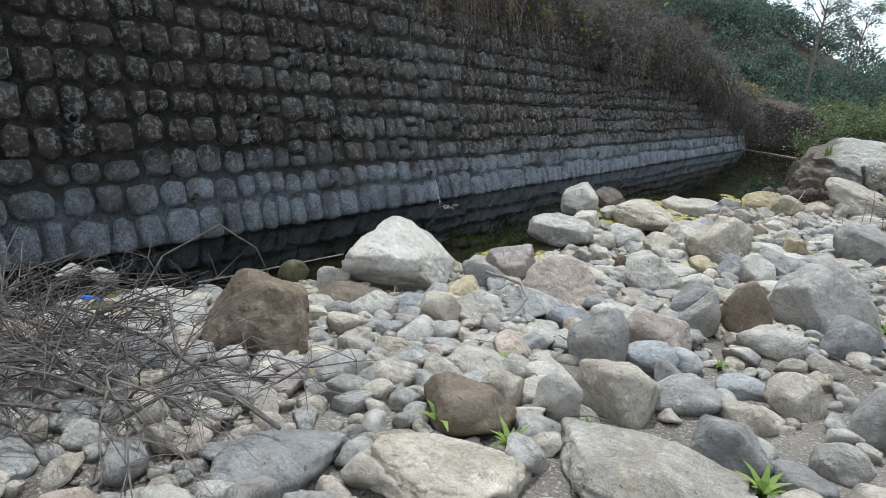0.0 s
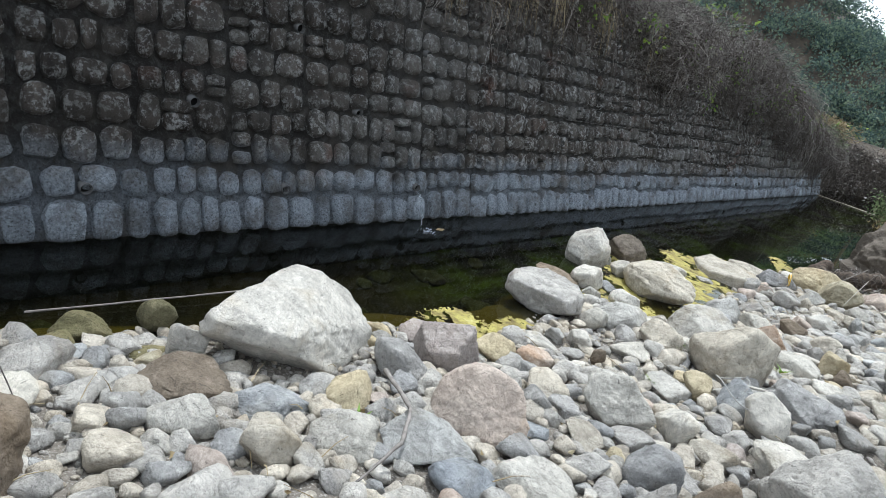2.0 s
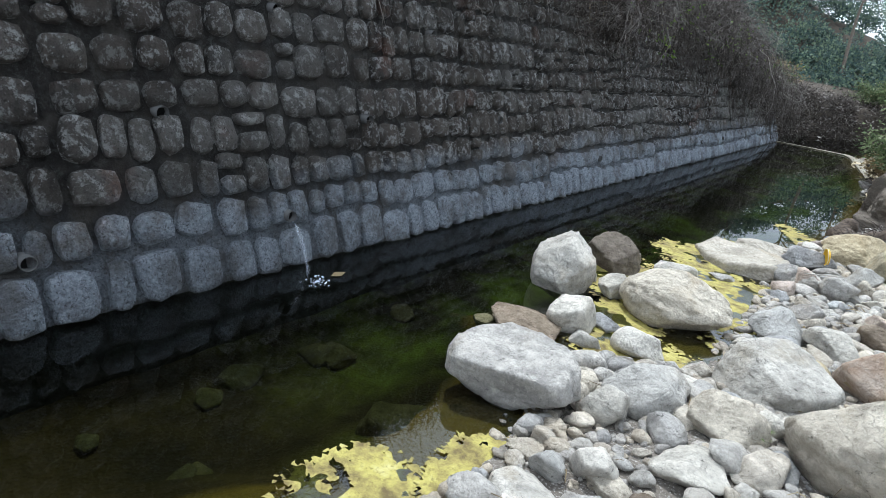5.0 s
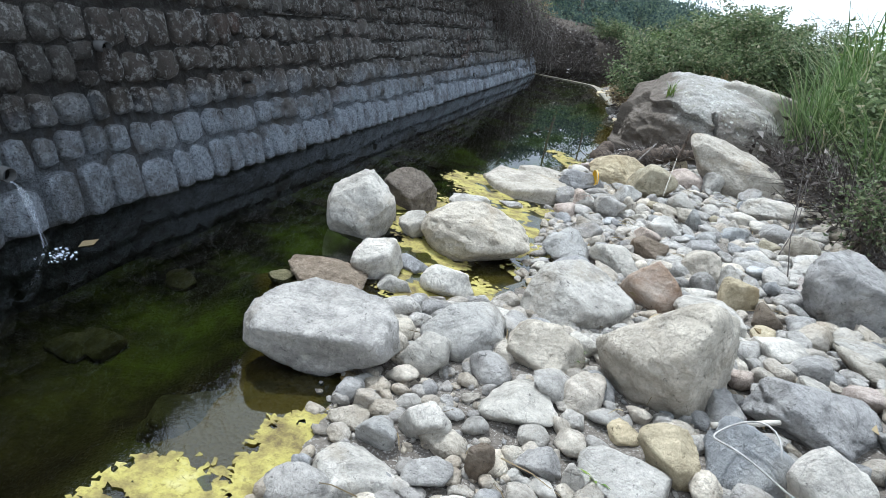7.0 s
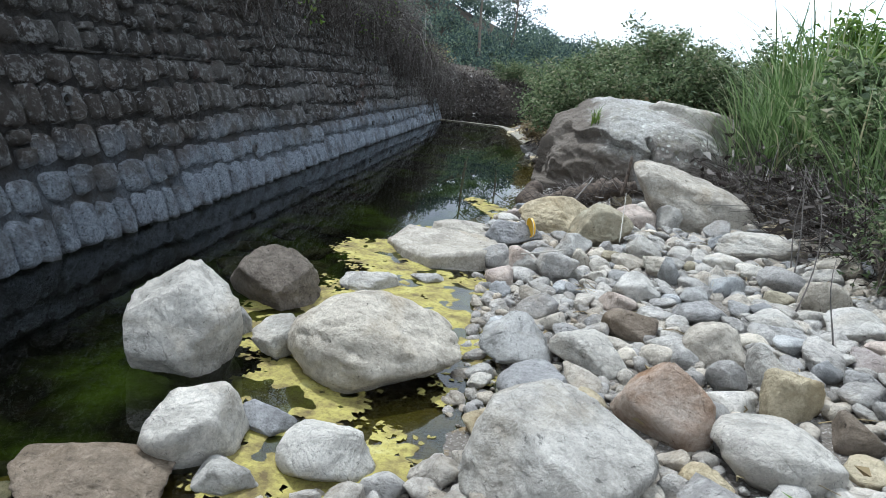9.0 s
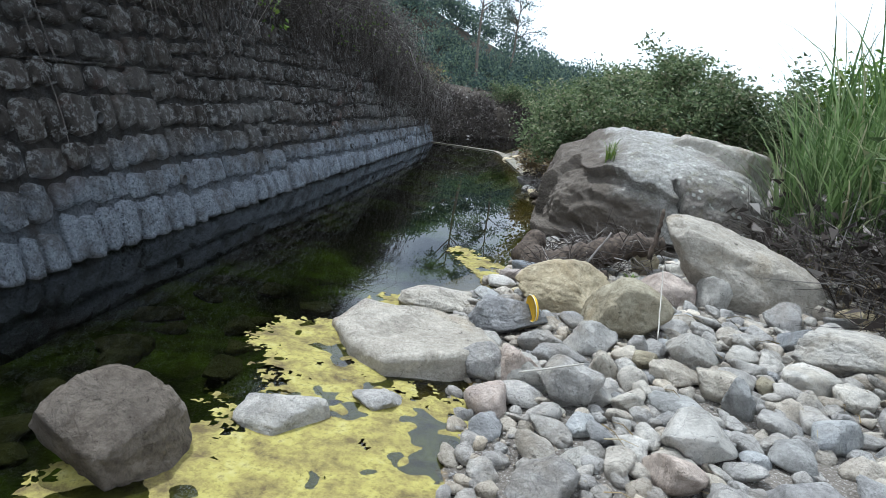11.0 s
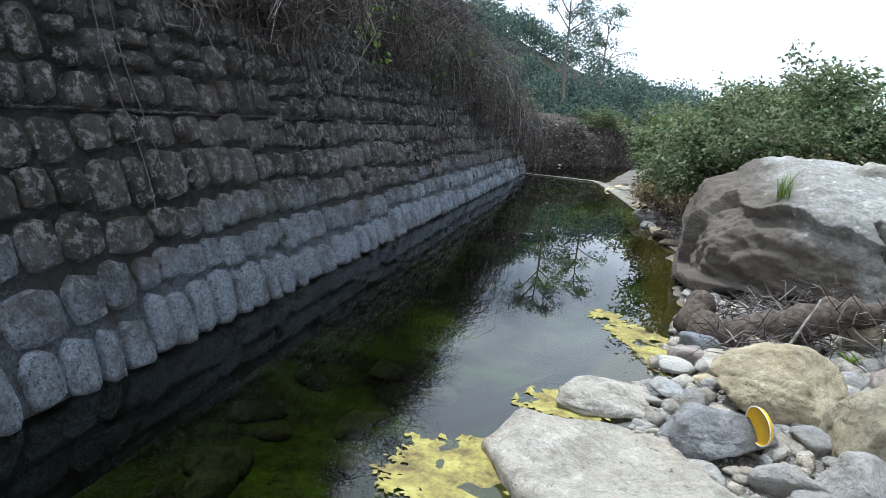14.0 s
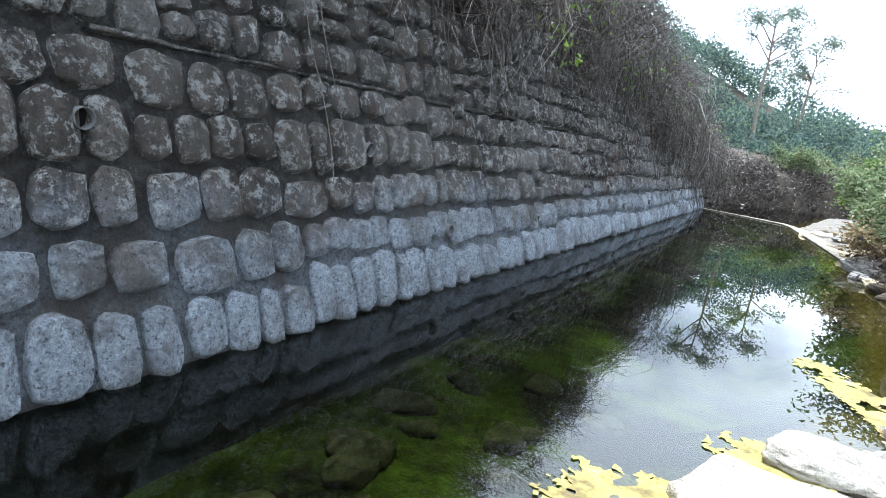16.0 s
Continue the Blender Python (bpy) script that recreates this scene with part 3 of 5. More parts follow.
boulder(2.77, 3.70, -0.02, 0.42, 0.33, 0.21, 16, "white", 18)
boulder(2.42, 3.51, -0.02, 0.26, 0.21, 0.12, 27, "pale", 19)
boulder(3.72, 3.77, 0.07, 0.77, 0.77, 0.34, -10, "pale", 20)
boulder(2.36, 5.99, -0.02, 0.47, 0.42, 0.13, 13, "pale", 21)
boulder(2.77, 6.34, -0.02, 0.31, 0.28, 0.08, 8, "grey", 22)
boulder(3.29, 6.84, 0.01, 0.34, 0.24, 0.24, -9, "grey", 23)
boulder(3.51, 6.81, 0.04, 0.29, 0.31, 0.24, -14, "pinkish", 24)
boulder(3.78, 6.73, 0.07, 0.29, 0.23, 0.16, -20, "white", 25)
boulder(3.42, 7.73, 0.04, 0.62, 0.56, 0.25, -9, "grey", 26)
boulder(2.83, 8.11, -0.02, 0.59, 0.53, 0.15, 0, "sand", 27)
boulder(3.85, 8.34, 0.09, 0.78, 0.70, 0.41, -13, "ochre", 28)
boulder(4.26, 7.74, 0.14, 0.66, 0.53, 0.43, -22, "ochre", 29)
boulder(3.99, 7.40, 0.11, 0.39, 0.27, 0.20, -19, "pale", 30)
boulder(3.69, 7.37, 0.07, 0.34, 0.27, 0.14, -15, "grey", 31)
boulder(3.80, 7.14, 0.08, 0.36, 0.29, 0.12, -18, "grey", 32)
boulder(4.62, 7.23, 0.18, 0.35, 0.28, 0.22, -30, "pale", 33)
boulder(4.05, 6.97, 0.11, 0.19, 0.15, 0.17, -23, "sand", 34)
boulder(4.32, 7.34, 0.15, 0.14, 0.11, 0.15, -25, "grey", 35)
boulder(4.48, 6.97, 0.16, 0.30, 0.21, 0.11, -30, "sand", 36)
boulder(4.68, 6.81, 0.18, 0.31, 0.25, 0.15, -35, "sand", 37)
boulder(4.75, 8.61, 0.19, 0.54, 0.43, 0.27, -23, "pinkish", 38)
boulder(5.10, 8.52, 0.23, 0.33, 0.26, 0.30, -27, "pale", 39)
boulder(4.73, 9.56, 0.15, 0.31, 0.22, 0.39, -19, "ochre", 40)
boulder(5.07, 9.62, 0.19, 0.34, 0.27, 0.19, -22, "white", 41)
boulder(5.44, 7.60, 0.28, 0.30, 0.24, 0.19, -37, "blue", 42)
boulder(4.44, 6.62, 0.14, 0.34, 0.31, 0.09, -33, "pale", 43)
boulder(3.99, 6.66, 0.09, 0.18, 0.16, 0.09, -25, "white", 44)
boulder(4.15, 6.60, 0.11, 0.19, 0.17, 0.09, -28, "pale", 45)
boulder(4.74, 6.61, 0.18, 0.18, 0.14, 0.21, -38, "pale", 46)
boulder(3.43, 9.11, 0.01, 0.27, 0.22, 0.13, -7, "pinkish", 47)
boulder(3.60, 16.76, 0.04, 0.59, 0.47, 0.23, -3, "grey", 48)
boulder(2.37, 2.46, -0.01, 0.88, 0.68, 0.39, 24, "grey", 49, 0.5, tilt=(0, 8))
boulder(1.96, 3.36, -0.02, 0.60, 0.54, 0.15, 24, "brown", 50)
boulder(3.10, 2.86, 0.08, 0.51, 0.46, 0.25, 9, "pale", 51)
boulder(2.97, 2.55, 0.07, 0.28, 0.25, 0.22, 13, "pale", 52)
boulder(3.60, 2.82, 0.14, 0.46, 0.37, 0.25, 0, "sand", 53)
boulder(4.22, 2.85, 0.2, 0.74, 0.68, 0.6, -13, "sand", 54, 0.25)
boulder(3.55, 2.34, 0.13, 0.42, 0.38, 0.11, 2, "pale", 55)
boulder(2.96, 1.86, 0.03, 0.20, 0.18, 0.16, 17, "pale", 56)
boulder(3.15, 2.00, 0.06, 0.27, 0.22, 0.17, 11, "white", 57)
boulder(3.46, 1.83, 0.09, 0.13, 0.10, 0.16, 4, "brown", 58)
boulder(3.71, 1.92, 0.13, 0.22, 0.17, 0.12, -2, "grey", 59)
boulder(4.25, 2.14, 0.20, 0.30, 0.27, 0.21, -14, "ochre", 60)
boulder(4.58, 2.20, 0.24, 0.40, 0.32, 0.26, -21, "blue", 61)
boulder(4.97, 2.71, 0.31, 0.63, 0.57, 0.23, -24, "grey", 62)
boulder(5.68, 4.57, 0.29, 0.73, 0.66, 0.49, -23, "grey", 63)
boulder(2.97, 1.60, 0.03, 0.41, 0.37, 0.10, 18, "pale", 64)
boulder(4.07, 1.96, 0.17, 0.42, 0.37, 0.12, -11, "pale", 65)
boulder(3.87, 1.87, 0.14, 0.11, 0.09, 0.14, -6, "white", 66)
boulder(3.26, 1.97, 0.07, 0.26, 0.21, 0.06, 9, "sand", 67)
boulder(4.23, 4.27, 0.11, 0.48, 0.38, 0.37, -17, "rusty", 68)
boulder(4.64, 3.99, 0.16, 0.53, 0.47, 0.21, -27, "pale", 69)
boulder(4.89, 4.50, 0.19, 0.28, 0.23, 0.23, -27, "ochre", 70)
boulder(4.90, 4.83, 0.19, 0.25, 0.20, 0.22, -24, "pale", 71)
boulder(4.70, 5.12, 0.17, 0.38, 0.30, 0.22, -20, "sand", 72)
boulder(3.96, 4.99, 0.08, 0.48, 0.38, 0.20, -9, "pale", 73)
boulder(3.52, 4.97, 0.03, 0.45, 0.36, 0.27, -2, "pale", 74)
boulder(4.25, 5.42, 0.11, 0.36, 0.29, 0.20, -12, "brown", 75)
boulder(4.42, 6.18, 0.13, 0.37, 0.30, 0.19, -12, "white", 76)
boulder(5.67, 5.98, 0.28, 0.34, 0.28, 0.26, -27, "sand", 77)
boulder(5.56, 6.45, 0.27, 0.38, 0.31, 0.20, -24, "grey", 78)
boulder(5.67, 7.41, 0.31, 0.69, 0.55, 0.23, -21, "pale", 79)
boulder(4.79, 5.74, 0.18, 0.42, 0.33, 0.15, -18, "grey", 80)
boulder(4.67, 4.76, 0.16, 0.22, 0.17, 0.17, -21, "grey", 81)
boulder(3.55, 6.81, 0.04, 0.35, 0.28, 0.21, -2, "pale", 82)
boulder(3.83, 6.63, 0.07, 0.37, 0.29, 0.25, -5, "grey", 83)
boulder(3.65, 5.71, 0.04, 0.33, 0.26, 0.17, -3, "grey", 84)
boulder(4.32, 3.81, 0.12, 0.22, 0.18, 0.12, -22, "ochre", 85)
boulder(5.05, 4.18, 0.21, 0.23, 0.18, 0.17, -32, "brown", 86)
boulder(2.22, -0.68, 0.07, 1.2, 0.97, 0.57, 52, "white", 87, 1.0, tilt=(6, 17), facets=(10, 17))
boulder(2.96, -2.85, 0.38, 0.64, 0.58, 0.47, 56, "brown", 88, 0.35)
boulder(2.45, -1.58, 0.15, 0.60, 0.48, 0.15, 62, "brown", 89)
boulder(2.91, -1.80, 0.26, 0.40, 0.32, 0.20, 62, "pale", 90)
boulder(2.81, -2.05, 0.27, 0.21, 0.16, 0.16, 67, "grey", 91)
boulder(2.89, -1.24, 0.19, 0.50, 0.40, 0.13, 53, "blue", 92)
boulder(3.35, -1.52, 0.29, 0.34, 0.28, 0.25, 52, "sand", 93)
boulder(3.42, -1.09, 0.26, 0.42, 0.34, 0.20, 44, "pale", 94)
boulder(2.84, -0.13, 0.12, 0.45, 0.36, 0.25, 40, "grey", 95)
boulder(2.85, 0.37, 0.08, 0.58, 0.46, 0.37, 36, "pinkish", 96)
boulder(2.87, 0.98, 0.02, 0.43, 0.34, 0.19, 32, "ochre", 97)
boulder(3.63, -0.13, 0.22, 0.67, 0.47, 0.41, 30, "pinkish", 98)
boulder(3.70, -0.68, 0.27, 0.59, 0.47, 0.21, 35, "pale", 99)
boulder(4.02, -0.18, 0.27, 0.30, 0.24, 0.14, 25, "grey", 100)
boulder(4.05, 1.05, 0.16, 0.57, 0.46, 0.39, 18, "pale", 101)
boulder(3.69, 0.46, 0.17, 0.27, 0.22, 0.20, 25, "grey", 102)
boulder(3.16, 1.25, 0.05, 0.35, 0.28, 0.13, 27, "rusty", 103)
boulder(4.43, 1.25, 0.20, 0.32, 0.26, 0.25, 13, "white", 104)
boulder(4.75, 1.20, 0.24, 0.34, 0.28, 0.17, 9, "sand", 105)
boulder(4.85, 1.96, 0.26, 0.38, 0.31, 0.36, 6, "white", 106)
boulder(5.22, 1.46, 0.30, 0.65, 0.52, 0.20, 2, "pale", 107)
boulder(4.24, -0.32, 0.30, 0.50, 0.40, 0.12, 22, "pale", 108)
boulder(4.02, -0.74, 0.31, 0.39, 0.31, 0.12, 30, "blue", 109)
boulder(4.64, 0.34, 0.30, 0.35, 0.28, 0.30, 12, "grey", 110)
boulder(4.45, -2.81, 0.56, 0.46, 0.41, 0.22, 30, "brown", 111)
boulder(4.72, -2.46, 0.55, 0.23, 0.20, 0.28, 21, "white", 112)
boulder(4.87, -2.10, 0.53, 0.44, 0.35, 0.27, 16, "sand", 113)
boulder(4.51, -1.47, 0.43, 0.38, 0.31, 0.39, 19, "grey", 114)
boulder(4.72, -0.95, 0.41, 0.46, 0.37, 0.31, 14, "pinkish", 115)
boulder(4.80, -0.13, 0.36, 0.30, 0.24, 0.37, 11, "grey", 116)
boulder(5.07, 0.14, 0.37, 0.42, 0.33, 0.44, 7, "brown", 117)
boulder(5.52, 0.90, 0.35, 0.87, 0.69, 0.64, 2, "concrete", 118)
boulder(5.78, 0.05, 0.46, 0.36, 0.29, 0.30, -1, "grey", 119)
boulder(4.69, -3.26, 0.62, 0.65, 0.52, 0.16, 31, "sand", 120)
boulder(5.25, -2.82, 0.65, 0.76, 0.61, 0.19, 12, "sand", 121)
boulder(5.47, -2.36, 0.63, 0.32, 0.26, 0.24, 5, "grey", 122)
boulder(5.60, -1.34, 0.54, 0.32, 0.26, 0.20, 1, "sand", 123)
boulder(5.44, -1.77, 0.57, 0.29, 0.23, 0.13, 4, "sand", 124)
boulder(5.97, -1.53, 0.61, 0.25, 0.20, 0.31, -5, "grey", 125)
boulder(4.16, -3.63, 0.58, 0.50, 0.40, 0.13, 50, "grey", 126)
boulder(3.98, -3.08, 0.52, 0.20, 0.16, 0.10, 43, "grey", 127)
boulder(4.94, -2.44, 0.58, 0.25, 0.20, 0.07, 17, "grey", 128)
boulder(4.99, -1.50, 0.49, 0.21, 0.17, 0.15, 12, "grey", 129)
boulder(4.33, -3.19, 0.57, 0.23, 0.18, 0.07, 38, "sand", 130)
boulder(4.18, -3.27, 0.56, 0.13, 0.11, 0.07, 42, "grey", 131)
boulder(3.31, -3.43, 0.47, 0.47, 0.38, 0.12, 58, "grey", 132)
boulder(4.13, -2.20, 0.46, 0.39, 0.31, 0.14, 30, "sand", 133)
boulder(4.46, -2.53, 0.53, 0.24, 0.19, 0.21, 27, "sand", 134)
boulder(1.45, -3.25, 0.07, 0.20, 0.16, 0.18, 68, "pale", 135)
boulder(1.39, -3.55, 0.06, 0.26, 0.21, 0.24, 72, "blue", 136)
boulder(2.11, -3.42, 0.25, 0.26, 0.21, 0.16, 67, "pale", 137)
boulder(0.58, -2.62, -0.02, 0.22, 0.18, 0.13, 66, "pale", 138)
boulder(0.31, -2.79, -0.02, 0.22, 0.18, 0.10, 68, "grey", 139)
boulder(5.85, -2.03, 0.65, 0.24, 0.19, 0.14, -3, "sand", 140)
boulder(5.73, -2.32, 0.66, 0.27, 0.22, 0.08, -1, "grey", 141)
boulder(2.06, -1.38, 0.06, 0.28, 0.23, 0.27, 54, "pale", 142)
boulder(1.54, -1.37, -0.02, 0.29, 0.23, 0.25, 58, "mossy", 143)
boulder(1.48, -1.84, -0.01, 0.39, 0.31, 0.17, 65, "mossy", 144)


# the great outcrop beside the water, with a lichen-covered top
def outcrop():
    """A weathered dome with a broken, undercut face towards the water and one long open crack."""
    bm = bmesh.new()
    bmesh.ops.create_icosphere(bm, subdivisions=7, radius=1)
    planes = [(Vector(n).normalized(), h) for n, h in (((0.05, -0.25, 1), 0.9), ((-0.7, -0.35, 0.7), 0.88), ((-1, 0, 0.05), 0.95), ((0.25, -1, 0.2), 0.86), ((0.95, -0.2, 0.5), 0.92), ((1, 0, 0), 1.0), ((0, 1, 0), 1.0), ((-0.5, -0.85, -0.1), 0.8), ((0.7, 0.1, 0.8), 0.95), ((-0.1, -0.75, 0.75), 0.92))]
    for v in bm.verts:
        d = v.co.normalized()
        s = sum(max(0.0, d.dot(n) / h) ** 18 for n, h in planes) ** (-1 / 18)
        s = min(s, 1.25) * (1 + 0.06 * noise.noise(d * 1.4) + 0.045 * noise.noise(d * 3.7) + 0.026 * noise.noise(d * 8) + 0.013 * noise.noise(d * 19) + 0.006 * noise.noise(d * 44))
        line = d.x - 0.02 - 0.55 * (0.62 - d.z) + 0.05 * noise.noise(d * 5)
        if d.y < 0.1 and -0.15 < d.z < 0.72:
            s *= 1 - 0.16 * max(0.0, 1 - abs(line) / 0.02) * 1.9
            if line < 0 and d.z < 0.62 + 0.1 * noise.noise(d * 4):
                s *= 0.885 + 0.045 * noise.noise(d * 5) + 0.02 * noise.noise(d * 13)
        shelf = d.z + 0.02 - 0.35 * d.x + 0.09 * noise.noise(d * 3)
        if d.y < 0.15 and d.x < 0.3:
            s *= 1 - 0.26 * max(0.0, 1 - abs(shelf) / 0.09) - (0.08 if shelf < 0 else 0)
        v.co = d * s
    bm.transform(Matrix.Diagonal((1.66, 1.45, 1.2, 1)))
    return bm


k = Kit("weathered_outcrop_stone", 0.92)
kv, kz = k.vec(), k.height()
kc = k.mix(k.ramp(k.noise(2.2, kv, 7, 0.65), [(0.35, 0.0), (0.65, 1.0)]), (0.27, 0.255, 0.225), (0.47, 0.46, 0.43))
kc = k.mix(k.ramp(k.noise(1.1, kv, 4, 0.5), [(0.48, 0.0), (0.62, 0.75)]), kc, (0.16, 0.13, 0.105))
kc = k.mix(k.ramp(k.math("ADD", k.voronoi(9, kv), k.math("MULTIPLY", k.noise(14, kv, 5), 0.25)), [(0.28, 0.85), (0.38, 0.0)]), kc, (0.58, 0.58, 0.52))
kc = k.mix(k.ramp(k.noise(5, kv, 6, 0.7), [(0.55, 0.0), (0.7, 0.55)]), kc, (0.22, 0.2, 0.1))
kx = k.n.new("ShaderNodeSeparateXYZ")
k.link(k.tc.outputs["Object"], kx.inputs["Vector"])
# browner and darker low down on the water side, with a noisy edge
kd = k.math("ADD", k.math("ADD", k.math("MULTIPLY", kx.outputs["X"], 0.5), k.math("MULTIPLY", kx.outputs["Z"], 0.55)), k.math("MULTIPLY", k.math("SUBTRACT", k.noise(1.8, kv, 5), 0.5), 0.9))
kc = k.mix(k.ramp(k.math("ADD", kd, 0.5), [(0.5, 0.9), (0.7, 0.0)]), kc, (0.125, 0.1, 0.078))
kg = k.noise(30, kv, 7, 0.75)
kc = k.mix(k.ramp(kg, [(0.36, 0.65), (0.56, 0.0)]), kc, (0.09, 0.08, 0.068))
k.bump(kg, 0.7, 0.015, k.bump(k.noise(7, kv, 9, 0.72), 0.9, 0.06))
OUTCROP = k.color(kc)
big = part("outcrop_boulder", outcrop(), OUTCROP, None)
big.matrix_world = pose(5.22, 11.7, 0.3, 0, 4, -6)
tagged(big, "huge cracked grey boulder with pale lichen beside the water", "boulder")
TAKEN.append((5.2, 11.7, 1.6))
boulder(6.0, 12.4, 0.5, 1.5, 1.4, 1.1, 10, "sand", 301, 0.4, label="big grey boulder behind the cracked outcrop")
boulder(5.32, 8.8, 0.25, 1.5, 0.72, 0.58, -22, "sand", 305, 0.45, tilt=(0, 17), label="long smooth sandy boulder leaning on the outcrop")


def flat_slab(name, outline, top, low, mat, label, seed=1):
    """A thick flat stone with the given outline, heights along it, worn edges and an uneven top."""
    bm = bmesh.new()
    ring = [bm.verts.new((x, y, z)) for x, y, z in outline]
    face = bm.faces.new(ring)
    ext = bmesh.ops.extrude_face_region(bm, geom=[face])
    for v in ext["geom"]:
        if isinstance(v, bmesh.types.BMVert):
            v.co.z = low
    bmesh.ops.recalc_face_normals(bm, faces=bm.faces)
    bmesh.ops.triangulate(bm, faces=bm.faces)
    bmesh.ops.bevel(bm, geom=[e for e in bm.edges if e.calc_face_angle(0) > 0.5], offset=0.016, segments=1, affect="EDGES")
    bmesh.ops.triangulate(bm, faces=bm.faces)
    for _ in range(4):
        bmesh.ops.subdivide_edges(bm, edges=[e for e in bm.edges if e.calc_length() > 0.06], cuts=1)
        bmesh.ops.triangulate(bm, faces=bm.faces)
    bm.normal_update()
    for v in bm.verts:
        p = v.co * 1.0
        v.co += v.normal * (0.03 * noise.noise(p * 3 + Vector((seed, 0, 0))) + 0.014 * noise.noise(p * 9) + 0.006 * noise.noise(p * 24))
    ob = part(name, bm, mat, None)
    return tagged(ob, label, "rock", "rocks of the stream bank")


flat_slab("flat_slab", ((2.2, 7.25, 0.06), (2.45, 6.85, 0.08), (2.72, 6.62, 0.1), (3.12, 6.72, 0.17), (3.38, 6.95, 0.2), (3.15, 7.5, 0.17), (2.38, 7.5, 0.15)), 0.16, -0.08, ROCK["sand"], "flat grey slab lying at the water's edge")
TAKEN.append((2.75, 7.05, 0.6))
TAKEN.append((2.35, 7.15, 0.3))


# ---------------------------------------------------------------- scattered stones
POOL = {}
def pool_mesh(kind, i, sub):
    key = (kind, i, sub)
    if key not in POOL:
        bm = rock_shape(900 + i * 7 + len(kind), sub, 0.5 + 0.06 * (i % 9))
        me = bpy.data.meshes.new("river_stone")
        bm.to_mesh(me)
        bm.free()
        me.materials.append(ROCK[kind])
        me.polygons.foreach_set("use_smooth", [True] * len(me.polygons))
        POOL[key] = me
    return POOL[key]


def free_spot(x, y, r):
    return all((x - a) ** 2 + (y - b) ** 2 > (c * 0.86 + r) ** 2 for a, b, c in TAKEN)


def shore_x(y):
    return float(np.interp(y, SHORE_Y, SHORE_X))


count, tries = 0, 0
while count < 290 and tries < 40000:
    tries += 1
    y = rnd.uniform(-5.5, 10.5)
    x = shore_x(y) + rnd.uniform(0.0, 3.6)
    r = 0.07 + 0.11 * rnd.random() ** 1.3
    if math.hypot(x - 5.7, y + 4.9) < 0.6 or not free_spot(x, y, r):
        continue
    kind = rnd.choice(("pale", "pale", "grey", "grey", "sand", "blue", "pinkish", "white", "ochre"))
    ob = new("river_stone", pool_mesh(kind, count % 8, 3))
    flat = rnd.uniform(0.45, 0.8)
    ob.matrix_world = pose(x, y, ground_z(x, y) + r * flat * 0.55, rnd.uniform(-14, 14), rnd.uniform(-14, 14), rnd.uniform(0, 360)) @ Matrix.Diagonal((r * rnd.uniform(1, 1.3), r, r * flat, 1))
    tagged(ob, f"small {WORDS[kind]} river stone on the gravel bank", "stone", "loose river stones")
    TAKEN.append((x, y, r))
    count += 1

# rubble of fist-sized stones, beyond counting
RUBBLE = [stone("rubble_grey", (0.28, 0.28, 0.28), (0.48, 0.475, 0.465), islands=True), stone("rubble_warm", (0.34, 0.315, 0.28), (0.54, 0.52, 0.48), islands=True)]
CHUNK = []
for i in range(14):
    bm = rock_shape(700 + i, 3, 0.4 + 0.05 * i)
    CHUNK.append(([v.co.copy() for v in bm.verts], [tuple(v.index for v in q.verts) for q in bm.faces]))
    bm.free()
for which in range(2):
    heap, made = Heap(), 0
    for _ in range(40000):
        y = rnd.uniform(-5.2, 11.5)
        x = shore_x(y) + rnd.uniform(0.02, 3.4) if rnd.random() < 0.75 else rnd.uniform(4.4, 6.5)
        r = 0.036 + 0.085 * rnd.random() ** 1.3
        sand = noise.noise(Vector((x * 0.7, y * 0.7, 7))) < -0.2 or (y < -0.3 and x > 5.0 and y > -2.6)
        if (sand and rnd.random() < 0.8) or math.hypot(x - 5.7, y + 4.9) < 0.5 or not free_spot(x, y, r * 0.55):
            continue
        m = pose(x, y, rough_ground(x, y) + r * 0.35, rnd.uniform(-25, 25), rnd.uniform(-25, 25), rnd.uniform(0, 360)) @ Matrix.Diagonal((r * rnd.uniform(1, 1.5), r, r * rnd.uniform(0.5, 0.9), 1))
        pv, pf = CHUNK[rnd.randrange(14)]
        heap.add([m @ p for p in pv], pf)
        TAKEN.append((x, y, r * 0.8))
        made += 1
        if made >= 1100:
            break
    tagged(heap.build("rubble", RUBBLE[which], None, True), ("grey", "sandy grey")[which] + " fist-sized stones covering the bank", "rubble", kind="stuff")

